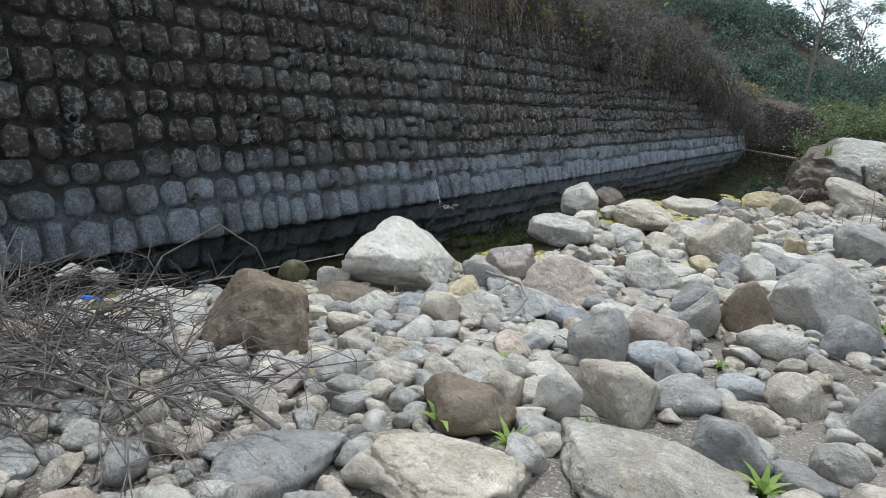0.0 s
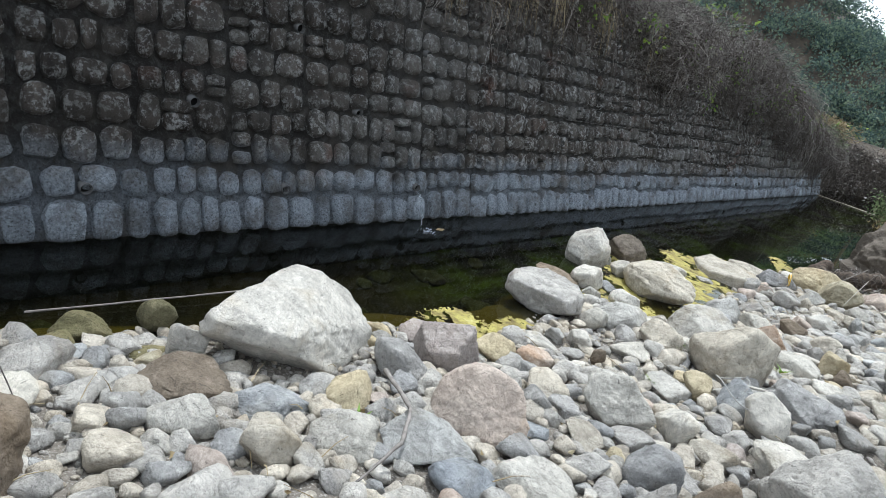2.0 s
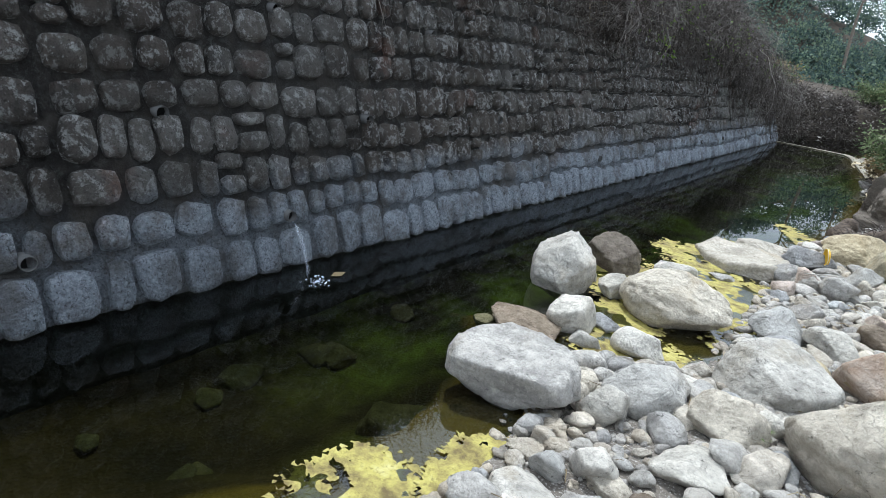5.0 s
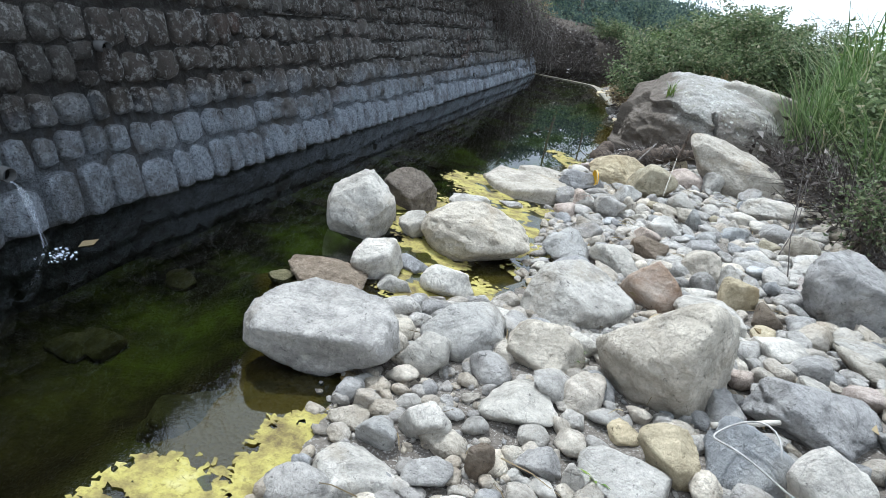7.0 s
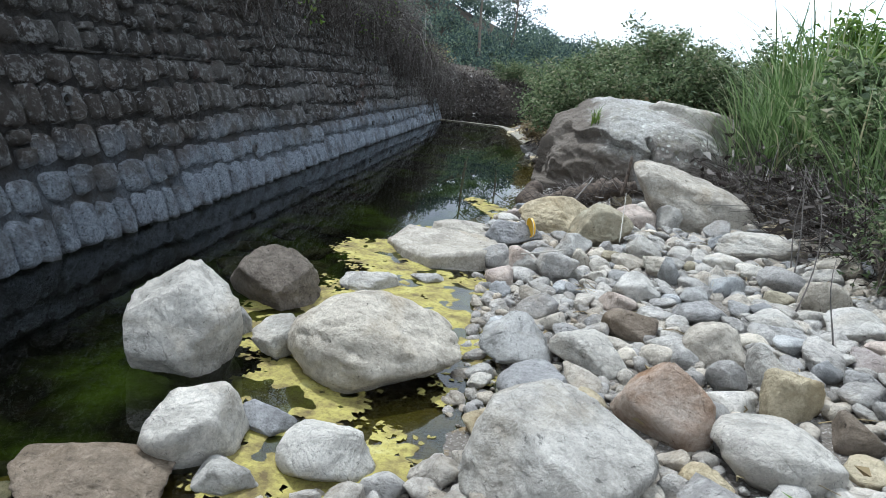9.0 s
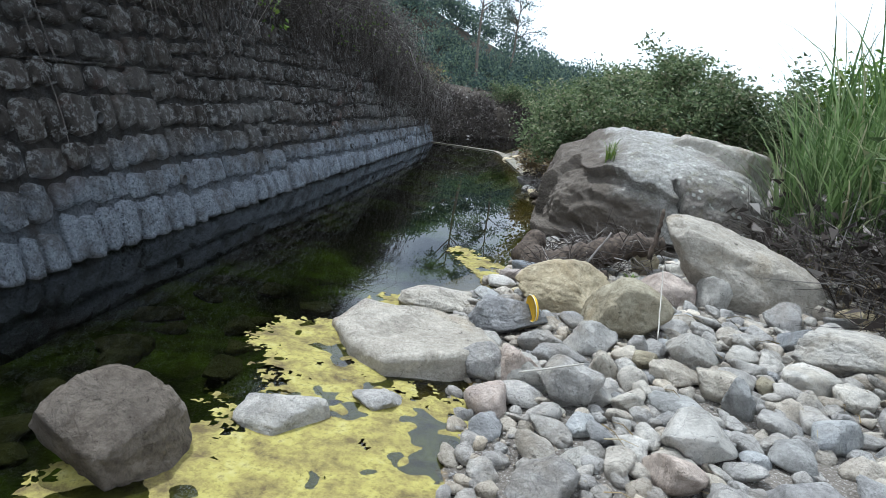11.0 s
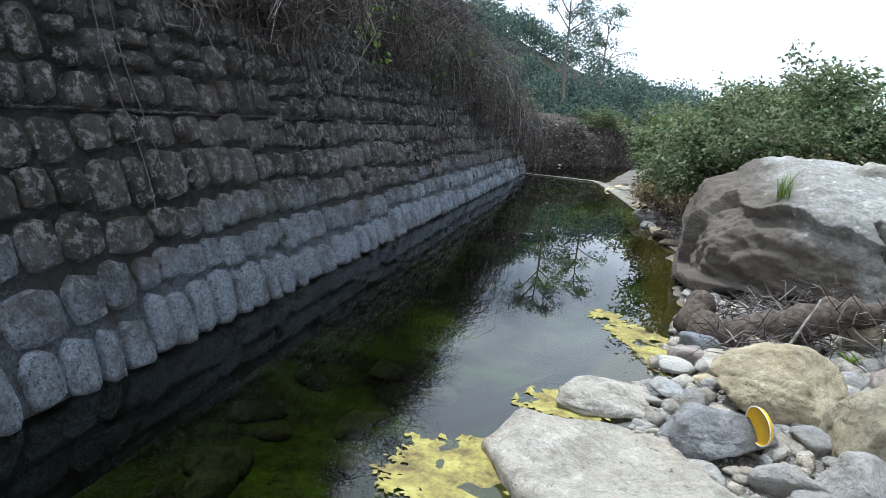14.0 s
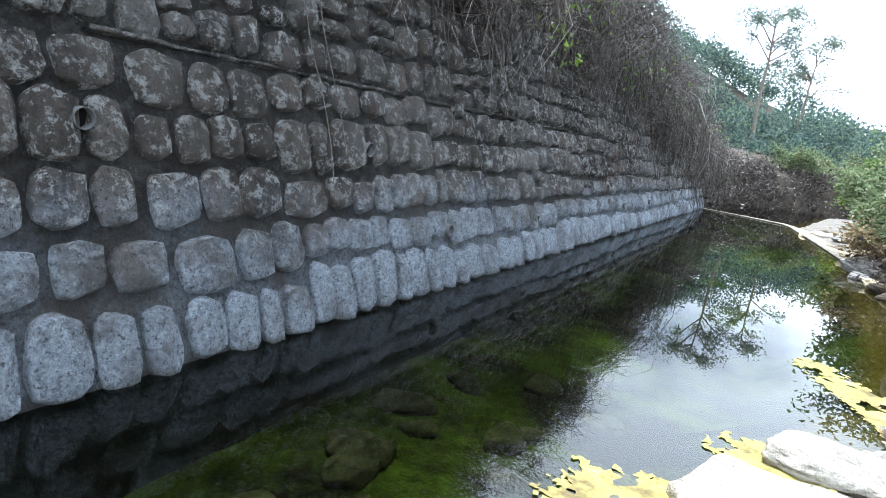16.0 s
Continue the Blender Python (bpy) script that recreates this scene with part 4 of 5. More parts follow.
# pebbles between them, beyond counting
PEBBLE = [stone("pebble_grey", (0.24, 0.235, 0.23), (0.42, 0.41, 0.4), islands=True), stone("pebble_warm", (0.3, 0.27, 0.23), (0.48, 0.45, 0.4), islands=True)]
SMALL = []
for i in range(10):
    bm = rock_shape(500 + i, 2 if i < 6 else 1, 0.4)
    SMALL.append(([v.co.copy() for v in bm.verts], [tuple(v.index for v in q.verts) for q in bm.faces]))
    bm.free()
for which in range(2):
    heap = Heap()
    made = 0
    for _ in range(30000):
        y = rnd.uniform(-5.5, 10.5)
        x = shore_x(y) + abs(rnd.gauss(0.9, 1.3)) - 0.1
        r = 0.012 + 0.05 * rnd.random() ** 2.2
        if x > 6.6 or noise.noise(Vector((x * 0.9, y * 0.9, 7))) < -0.28 or (r > 0.03 and not free_spot(x, y, r * 0.5)):
            continue
        m = pose(x, y, rough_ground(x, y) + r * 0.3, rnd.uniform(-25, 25), rnd.uniform(-25, 25), rnd.uniform(0, 360)) @ Matrix.Diagonal((r * rnd.uniform(1, 1.5), r, r * rnd.uniform(0.5, 0.9), 1))
        pv, pf = SMALL[rnd.randrange(6)] if r > 0.028 else SMALL[6 + rnd.randrange(4)]
        heap.add([m @ p for p in pv], pf)
        made += 1
        if made >= 3400:
            break
    tagged(heap.build("pebbles", PEBBLE[which], None, True), ("grey", "warm sandy")[which] + " pebbles scattered between the rocks", "pebbles", kind="stuff")

# stones under water and along the far shore
for i in range(40):
    y = rnd.uniform(11, 24)
    x = shore_x(y) + rnd.uniform(-0.2, 0.7)
    r = rnd.uniform(0.06, 0.2)
    kind = rnd.choice(("grey", "ochre", "brown", "sand"))
    ob = new("river_stone", pool_mesh(kind, i % 8, 3))
    ob.matrix_world = pose(x, y, ground_z(x, y) + r * 0.2, 0, 0, rnd.uniform(0, 360)) @ Matrix.Diagonal((r * 1.4, r, r * 0.55, 1))
    tagged(ob, f"{WORDS[kind]} stone on the far shore by the water", "stone", "stones of the far shore")
for i in range(46):
    y, x = rnd.uniform(-3.5, 9), rnd.uniform(0.5, 2.0)
    r = rnd.uniform(0.06, 0.16)
    ob = new("sunken_stone", pool_mesh("mossy", i % 8, 3))
    ob.matrix_world = pose(x, y, ground_z(x, y) + r * 0.15, 0, 0, rnd.uniform(0, 360)) @ Matrix.Diagonal((r * 1.3, r, r * 0.45, 1))
    tagged(ob, "algae-covered stone sunk in the stream", "stone", "sunken stones")

# ---------------------------------------------------------------- algae mats
def algae_mat(cx, cy, rx, ry, turn, seed, z=0.006, cut=0.0):
    """A ragged floating mat, a few millimetres thick."""
    step = 0.017
    c, s = math.cos(radians(turn)), math.sin(radians(turn))
    n = int(max(rx, ry) * 1.3 / step)
    keep, verts, faces = {}, [], []

    def inside(i, j):
        u, v = i * step, j * step
        a, b = (u * c + v * s) / rx, (-u * s + v * c) / ry
        p = Vector((u, v, seed * 3.1))
        rag = 0.5 * noise.noise(p * 2.2) + 0.55 * noise.noise(p * 5) + 0.6 * noise.noise(p * 13) + 0.5 * noise.noise(p * 31)
        hole = 0.7 * noise.noise(p * 4 + Vector((9, 9, 9))) + 0.5 * noise.noise(p * 14 + Vector((9, 9, 9)))
        return a * a + b * b + rag < 1.0 and hole > -0.42 + cut

    def at(i, j):
        if (i, j) not in keep:
            keep[i, j] = len(verts)
            x, y = cx + i * step + rnd.uniform(-0.01, 0.01), cy + j * step + rnd.uniform(-0.01, 0.01)
            verts.append((x, y, z - 0.002 + 0.014 * noise.noise(Vector((x * 3, y * 3, 1))) + 0.008 * noise.noise(Vector((x * 11, y * 11, 1)))))
        return keep[i, j]

    for i in range(-n, n):
        for j in range(-n, n):
            if inside(i, j):
                faces.append((at(i, j), at(i + 1, j), at(i + 1, j + 1), at(i, j + 1)))
    ob = mesh_object("algae_mat", verts, faces, ALGAE)
    return tagged(ob, "ragged yellow-green algae mat floating at the water's edge", "algae", "algae mats")


algae_mat(2.8, 5.55, 0.8, 1.05, 15, 1, cut=0.05)
algae_mat(2.15, 5.1, 0.5, 0.5, 0, 2)
algae_mat(2.85, 3.55, 0.5, 0.5, 20, 3)
algae_mat(2.45, 4.2, 0.38, 0.5, 10, 4)
algae_mat(2.35, 6.75, 0.62, 0.42, -35, 5)
algae_mat(2.55, 7.95, 0.28, 0.2, 10, 6)
algae_mat(3.2, 9.35, 0.24, 0.85, 28, 7, cut=0.1)
algae_mat(2.72, 1.45, 0.24, 0.5, 12, 8, 0.012, cut=0.05)
boulder(2.1, 1.75, -0.3, 0.6, 0.5, 0.27, 30, "mossy", 320, 0.3, label="brown algae-covered rock just under the water")
algae_mat(2.42, 1.0, 0.36, 0.42, 0, 9)

# ---------------------------------------------------------------- vegetation
def bush(x, y, z, rx, ry, h, n, mat, seed, size=0.1, label="dense green bush on the bank", wild=0.25):
    """Stems from one base, and leaves in loose sprays round their ends."""
    r = random.Random(seed)
    root = new("bush")
    root.location = (x, y, z)
    stems, leaves = Heap(), Heap()
    tips = []
    for i in range(int(16 + 6 * rx)):
        a, d = r.uniform(0, 6.28), r.random() ** 0.6
        tip = Vector((math.cos(a) * d * rx, math.sin(a) * d * ry, h * (0.35 + 0.65 * r.random()) * (1 - 0.45 * d * d)))
        mid = tip * 0.5 + Vector((r.uniform(-0.15, 0.15), r.uniform(-0.15, 0.15), h * 0.08))
        foot = Vector((math.cos(a) * d * rx * 0.45, math.sin(a) * d * ry * 0.45, -0.1))
        stems.tube([foot, (foot + mid) / 2, mid, tip], [0.022, 0.018, 0.012, 0.004], 4)
        tips += [(tip, mid)] * 3
        for _ in range(4):
            b = mid.lerp(tip, r.uniform(0.1, 0.9))
            e = b + Vector((r.gauss(0, 0.28), r.gauss(0, 0.28), r.uniform(0, 0.4))) * (0.6 + 0.3 * h)
            e.z = max(e.z, 0.1)
            stems.tube([b, (b + e) / 2 + Vector((0, 0, 0.04)), e], [0.008, 0.005, 0.002], 3)
            tips += [(e, b)] * 2
    for i in range(int(n * 2.4)):
        tip, b = r.choice(tips)
        p = b.lerp(tip, r.uniform(0.35, 1.08)) + Vector((r.gauss(0, wild), r.gauss(0, wild), r.gauss(0, wild * 0.8))) * 0.5
        p.z = max(p.z, 0.02)
        leaves.leaf(p, (r.gauss(0, 1), r.gauss(0, 1), r.uniform(-0.9, 0.7)), size * r.uniform(0.45, 1.0), r.uniform(0.1, 0.18))
    stems.build("branchwork", BARK, root, True)
    leaves.build("foliage", mat, root)
    return tagged(root, label, "bush", "bushes on the bank")


def tall_grass(x, y, z, rx, ry, n, h, seed, mat=None, width=0.018, label="tall green reed grass clump with arching blades"):
    r = random.Random(seed)
    heap = Heap()
    for i in range(n):
        a, d = r.uniform(0, 6.28), math.sqrt(r.random())
        px, py = math.cos(a) * d * rx, math.sin(a) * d * ry
        b = r.uniform(0, 6.28)
        lean = Vector((math.cos(b), math.sin(b), 0)) * 0.6 + Vector((px / rx, py / ry, 0)) * 0.5
        heap.blade((px, py, r.uniform(-0.1, 0.5) * h * 0.4 if r.random() < 0.4 else -0.05), lean, h * r.uniform(0.3, 1.0), width * r.uniform(0.6, 1.4), r.uniform(0.15, 1.15), 7)
    ob = heap.build("reed_grass", mat or GRASS)
    ob.location = (x, y, z)
    return tagged(ob, label, "grass", kind="stuff")


# right bank, behind and beside the outcrop
bush(4.4, 15.6, 0.35, 1.1, 1.2, 2.0, 4200, LEAF, 31, 0.12)
bush(5.9, 15.2, 0.5, 1.5, 1.3, 2.5, 6500, LEAF, 32, 0.12)
bush(7.6, 14.8, 0.9, 1.6, 1.3, 1.9, 6000, LEAF, 33, 0.13)
bush(5.0, 19.5, 0.4, 1.5, 2.0, 2.4, 4500, LEAF, 34, 0.14)
bush(4.7, 24.5, 0.3, 1.4, 2.2, 2.2, 3800, LEAF, 35, 0.16)
bush(7.2, 21.0, 1.2, 2.4, 2.4, 2.6, 6000, LEAF, 36, 0.15)
bush(8.4, 12.2, 1.3, 1.2, 1.0, 1.9, 3600, LEAF_BRIGHT, 37, 0.15, "bright green broad-leaved shrub on the bank")
bush(5.6, 14.0, 0.4, 0.8, 0.5, 1.2, 1500, STRAW, 38, 0.12, "half-dry yellowing shrub behind the boulder")
bush(4.1, 17.4, 0.2, 0.7, 1.3, 0.8, 1500, STRAW, 39, 0.12, "low dry shrub at the water's edge")
bush(5.4, 29, 0.4, 1.8, 2.5, 2.4, 3600, LEAF_BRIGHT, 40, 0.16)
bush(9.8, 9.0, 1.6, 1.6, 1.6, 1.7, 4000, LEAF, 41, 0.14)
tall_grass(6.9, 10.6, 0.45, 0.55, 0.8, 640, 2.2, 51, width=0.026)
tall_grass(7.7, 9.6, 0.75, 0.7, 0.9, 620, 2.1, 52, width=0.025)
tall_grass(7.6, 11.6, 0.85, 0.6, 0.6, 480, 2.7, 53, width=0.03)
tall_grass(7.1, 7.7, 0.55, 0.6, 0.9, 760, 1.9, 54)
tall_grass(7.4, 5.4, 0.7, 0.6, 1.1, 560, 1.5, 55)
tall_grass(7.3, 3.0, 0.75, 0.55, 1.1, 480, 1.4, 56)
tall_grass(6.6, 9.0, 0.45, 0.45, 1.0, 300, 0.5, 57, STRAW, 0.008, "dry trampled straw under the green grass")
tall_grass(6.7, 6.4, 0.55, 0.4, 1.3, 300, 0.45, 58, STRAW, 0.008, "dry trampled straw under the green grass")
tall_grass(6.7, 2.6, 0.55, 0.35, 1.4, 260, 0.4, 59, STRAW, 0.008, "dry trampled straw under the green grass")
tuft_at = min((big.matrix_world @ v.co for v in big.data.vertices if v.co.z > 0.3), key=lambda p: math.hypot(p.x - 4.42, p.y - 11.2))
tall_grass(tuft_at.x, tuft_at.y, tuft_at.z, 0.06, 0.06, 70, 0.34, 60, LEAF_BRIGHT, 0.008, "small green grass tuft rooted in the boulder")

def thicket(x0, x1, y0, y1, n, h, seed, label):
    """A dark tangle of dead stems and bent stalks."""
    r = random.Random(seed)
    heap = Heap()
    for i in range(n):
        x, y = r.uniform(x0, x1), r.uniform(y0, y1)
        p = Vector((x, y, ground_z(x, y) + r.random() * h * 0.6))
        d = Vector((r.gauss(-0.3, 0.8), r.gauss(-0.2, 0.8), r.gauss(0.3, 0.6))).normalized() * r.uniform(0.25, 0.9) * h * 1.2
        side = d.orthogonal().normalized() * r.gauss(0, 0.08)
        w = r.uniform(0.002, 0.006)
        e = p + d
        e.z = max(e.z, ground_z(e.x, e.y) + 0.02)
        heap.tube([p, p.lerp(e, 0.4) + side, p.lerp(e, 0.75) + side * 0.5, e], [w, w * 0.8, w * 0.6, w * 0.3], 3)
        if r.random() < 0.5:
            heap.leaf(p + d * r.random(), (r.gauss(0, 1), r.gauss(0, 1), -0.5), r.uniform(0.06, 0.2), 0.08)
    return tagged(heap.build("dry_thicket", DRY), label, "dry thicket", kind="stuff")


thicket(6.05, 7.4, 6.4, 11.2, 2600, 0.85, 61, "dark tangle of dead stems under the grass")
thicket(6.2, 7.2, 2.0, 6.6, 700, 0.6, 62, "dry dead stalks along the foot of the bank")
thicket(3.7, 4.6, 14.3, 19.0, 500, 0.7, 63, "dry reeds at the water's edge")
bush(7.1, 7.9, 0.55, 0.5, 0.7, 1.4, 2600, LEAF, 43, 0.09, "fresh green narrow-leaved shrub among the grass")
bush(7.4, 8.6, 0.7, 0.7, 0.9, 2.0, 3200, LEAF, 44, 0.16, "green narrow-leaved shrub behind the grass")
bush(7.3, 6.2, 0.6, 0.6, 0.8, 1.6, 2800, LEAF, 45, 0.1, "fresh green narrow-leaved shrub among the grass")
bush(6.3, 6.4, 0.42, 0.3, 0.4, 0.9, 800, LEAF, 46, 0.07, "small green shrub at the edge of the stones")
for i, (x, y, h) in enumerate(((5.45, 5.9, 0.8), (5.55, 6.4, 1.0), (5.35, 5.2, 0.6), (5.8, 6.9, 0.9))):
    g0 = ground_z(x, y)
    pts = [Vector((x + 0.06 * math.sin(3 * s + i), y + 0.05 * s, g0 + h * s)) for s in np.linspace(0, 1, 8)]
    tagged(mesh_object("dead_stalk", *tube(pts, [0.007 - 0.005 * s for s in np.linspace(0, 1, 8)], 5), TWIG), "thin dead stalk standing among the stones", "stalk", "dead stalks")

# dry creepers and roots that hang over the wall
def hanging(y0, y1, n, seed, drop, reach, mat, name, label):
    r = random.Random(seed)
    heap = Heap()
    for i in range(n):
        y = r.uniform(y0, y1)
        clump = max(0.0, min(1.0, 0.45 + 0.95 * noise.noise(Vector((y * 0.55, 3, 1))) + 0.35 * noise.noise(Vector((y * 1.7, 8, 1)))))
        if r.random() > 0.25 + clump:
            continue
        z = wall_top(y) + r.uniform(-0.5, 0.45)
        p = on_wall(y, z, r.uniform(-0.1, 0.12))
        length = drop * (0.2 + 1.15 * clump) * r.uniform(0.3, 1.0)
        out = reach * r.uniform(0.0, 1.0) * (0.15 + 1.2 * clump)
        sway, curl = r.gauss(0, 0.4), r.uniform(0, 6.28)
        path, k = [], 7
        for s in np.linspace(0, 1, k):
            q = p + Vector((out * math.sin(min(1, s * 1.5) * 1.5) - BATTER * 0.0, sway * s, 0.25 * math.sin(s * 2.2) * r.uniform(0.3, 1) - length * s * s))
            q += Vector((r.gauss(0, 0.07), 0.2 * math.sin(curl + 7 * s) + r.gauss(0, 0.1), 0.14 * math.sin(curl * 2 + 5 * s) + r.gauss(0, 0.06)))
            face = -BATTER * q.z + 0.08
            q.x = max(q.x, face)
            path.append(q)
        w = r.uniform(0.003, 0.009)
        heap.tube(path, [w * (1 - 0.6 * s) for s in np.linspace(0, 1, k)], 3)
        for _ in range(2):
            j = r.randrange(2, k)
            heap.leaf(path[j] + Vector((r.gauss(0, 0.08), r.gauss(0, 0.08), r.gauss(0, 0.06))), (r.gauss(0, 1), r.gauss(0, 1), -0.8), r.uniform(0.03, 0.07), 0.14)
        for _ in range(3):
            j = r.randrange(1, k)
            e = path[j] + Vector((r.uniform(-0.02, 0.2), r.gauss(0, 0.16), r.uniform(-0.25, 0.1)))
            heap.tube([path[j], (path[j] + e) / 2 + Vector((0.02, 0, 0.03)), e], [w * 0.6, w * 0.45, w * 0.2], 3)
    return tagged(heap.build(name, mat), label, "dry creepers", kind="stuff")


hanging(2.4, 12, 2000, 71, 1.35, 0.5, DRY, "dry_creepers", "tangled dry brown creepers hanging over the wall")
hanging(10, 25.5, 2500, 72, 2.4, 1.5, DRY, "dry_creepers", "thick mass of dry brown creepers covering the wall top")
hanging(8, 26, 620, 73, 1.3, 1.4, TWIG, "pale_creepers", "pale grey dead twigs spilling over the creepers")
def twig_mass(y0, y1, n, seed, mat, label, out=0.0):
    """Dead bramble heaped along the wall top: short crooked twigs in clumps."""
    r = random.Random(seed)
    heap = Heap()
    spots = [Vector((r.uniform(-1.35, -0.75 + out * 0.8), r.uniform(y0, y1), r.uniform(3.2 - out, 3.95))) for _ in range(int((y1 - y0) * 3))]
    for i in range(n):
        p = r.choice(spots) + Vector((r.gauss(0, 0.22), r.gauss(0, 0.3), r.gauss(0, 0.2)))
        p.z += wall_top(p.y) - WALL_TOP
        p.x = max(p.x, -BATTER * p.z + 0.02)
        d = Vector((r.gauss(0.3, 0.8), r.gauss(0, 0.9), r.gauss(-0.1, 0.8))).normalized() * r.uniform(0.15, 0.55)
        side = d.orthogonal().normalized() * r.uniform(-0.12, 0.12)
        w = r.uniform(0.002, 0.006)
        heap.tube([p, p + d * 0.35 + side, p + d * 0.7 + side * 0.6, p + d], [w, w * 0.8, w * 0.6, w * 0.3], 3)
    return tagged(heap.build("dead_bramble", mat), label, "dead bramble", kind="stuff")


twig_mass(3.0, 25.5, 4600, 75, DRY, "dead brown bramble heaped along the wall top")
twig_mass(8.5, 24, 10000, 77, DRY, "dead brown bramble spilling far out over the wall", 0.75)
twig_mass(8.5, 20, 2200, 78, TWIG, "pale dead stems on the bramble", 0.6)
twig_mass(7.0, 25, 1700, 76, TWIG, "pale grey dead twigs on the wall top")
hanging(-4, 3, 260, 74, 0.8, 0.15, DRY, "dry_creepers", "sparse dry roots at the wall top")
for i, (yy, z1, ln) in enumerate(((7.9, 2.9, 2.0), (7.75, 2.6, 1.9), (2.2, 3.2, 0.9), (4.6, 3.2, 1.2), (9.6, 3.0, 1.1))):
    pts = [on_wall(yy + 0.03 * math.sin(s * 9 + i), z1 - ln * s, 0.11) for s in np.linspace(0, 1, 12)]
    tagged(mesh_object("hanging_vine", *tube(pts, [0.003] * 12, 5), BRUSH), "thin dry vine hanging down the wall", "vine", "vines on the wall")

# yellow-green leaves sprouting from the creepers, and dry grass drooping over the edge
r = random.Random(83)
sprouts = Heap()
for yc, zc, n in ((6.4, 3.3, 30), (8.6, 3.2, 40), (10.5, 3.0, 60), (11.6, 2.5, 40), (13.5, 3.1, 60), (15.5, 2.6, 60), (17.5, 2.9, 70), (19.5, 2.6, 60), (22.0, 2.2, 60)):
    for _ in range(n):
        p = on_wall(yc + r.gauss(0, 0.28), zc + r.gauss(0, 0.22), 0.35 + abs(r.gauss(0, 0.25)))
        sprouts.leaf(p, (r.gauss(0.4, 1), r.gauss(0, 1), r.gauss(-0.2, 0.8)), r.uniform(0.05, 0.12), 0.26)
tagged(sprouts.build("creeper_leaves", LEAF_BRIGHT), "yellow-green leaves sprouting among the dry creepers", "leaves", kind="stuff")
droop = Heap()
for yc, n in ((3.1, 26), (4.0, 34), (4.7, 20), (5.6, 24), (7.2, 24), (9.4, 30), (12.4, 36)):
    for _ in range(n):
        y, ln, out = yc + r.gauss(0, 0.14), r.uniform(0.3, 0.85), r.uniform(0.1, 0.3)
        p = on_wall(y, 3.45 + r.uniform(-0.15, 0.2), 0.1)
        sway = r.gauss(0, 0.1)
        path = [p + Vector((out * math.sin(2.2 * q) + 0.36 * ln * q * q, sway * q, 0.15 * math.sin(3.1 * q) - ln * q * q)) for q in np.linspace(0, 1, 6)]
        droop.tube(path, [0.006, 0.006, 0.005, 0.004, 0.003, 0.001], 3)
tagged(droop.build("drooping_grass", STRAW), "tufts of dry straw-coloured grass drooping over the wall top", "dry grass", kind="stuff")

# the slope above the wall
def hill_z(x, y):
    d = -1.9 - x
    z = wall_top(y) - 0.15 + 0.34 * min(max(0, d), 12) + 0.1 * max(0, min(d, 60) - 12)
    return z + 0.25 * noise.noise(Vector((x * 0.4, y * 0.4, 2)))


k = Kit("dry_slope_soil", 0.95)
kv = k.vec(True)
SOIL = k.color(k.mix(k.ramp(k.noise(1.2, kv, 6), [(0.35, 0.0), (0.65, 1.0)]), (0.035, 0.029, 0.023), (0.09, 0.073, 0.056)))
hx = [-1.85, -2.2, -2.7, -3.5, -4.5, -6, -8, -11, -15, -20, -32, -60, -200]
sv, sf = grid_sheet(hx[::-1], list(np.linspace(-60, 60, 81)), hill_z)
sv = [(x + BATTER * (WALL_TOP - wall_top(y)) * max(0.0, 1 + (x + 1.85) / 10), y, z) for x, y, z in sv]
tagged(mesh_object("slope", sv, sf, SOIL), "steep dry earth slope above the wall", "slope", kind="structure")
r = random.Random(91)
scrub, scrub_leaf = Heap(), Heap()
for i in range(2600):
    x, y = -1.5 - abs(r.gauss(0, 1.6)), r.uniform(-8, 40)
    z = hill_z(x, y)
    for _ in range(2):
        b = r.uniform(0, 6.28)
        scrub.blade((x, y, z - 0.05), Vector((math.cos(b) + 0.5, math.sin(b), 0)) * 0.8, r.uniform(0.4, 1.1), 0.012, r.uniform(0.3, 1.0), 4)
tagged(scrub.build("slope_scrub", DRY), "brown dry grass covering the slope", "dry grass", kind="stuff")
for i in range(900):
    x, y = -1.4 - abs(r.gauss(0, 1.5)), 14 + abs(r.gauss(0, 14))
    scrub_leaf.leaf((x, y, hill_z(x, y) + r.random() ** 2 * 1.2), (r.gauss(0, 1), r.gauss(0, 1), 0.4), r.uniform(0.1, 0.25), 0.25)
tagged(scrub_leaf.build("slope_weeds", LEAF_BRIGHT), "yellow-green weeds on the slope", "weeds", kind="stuff")


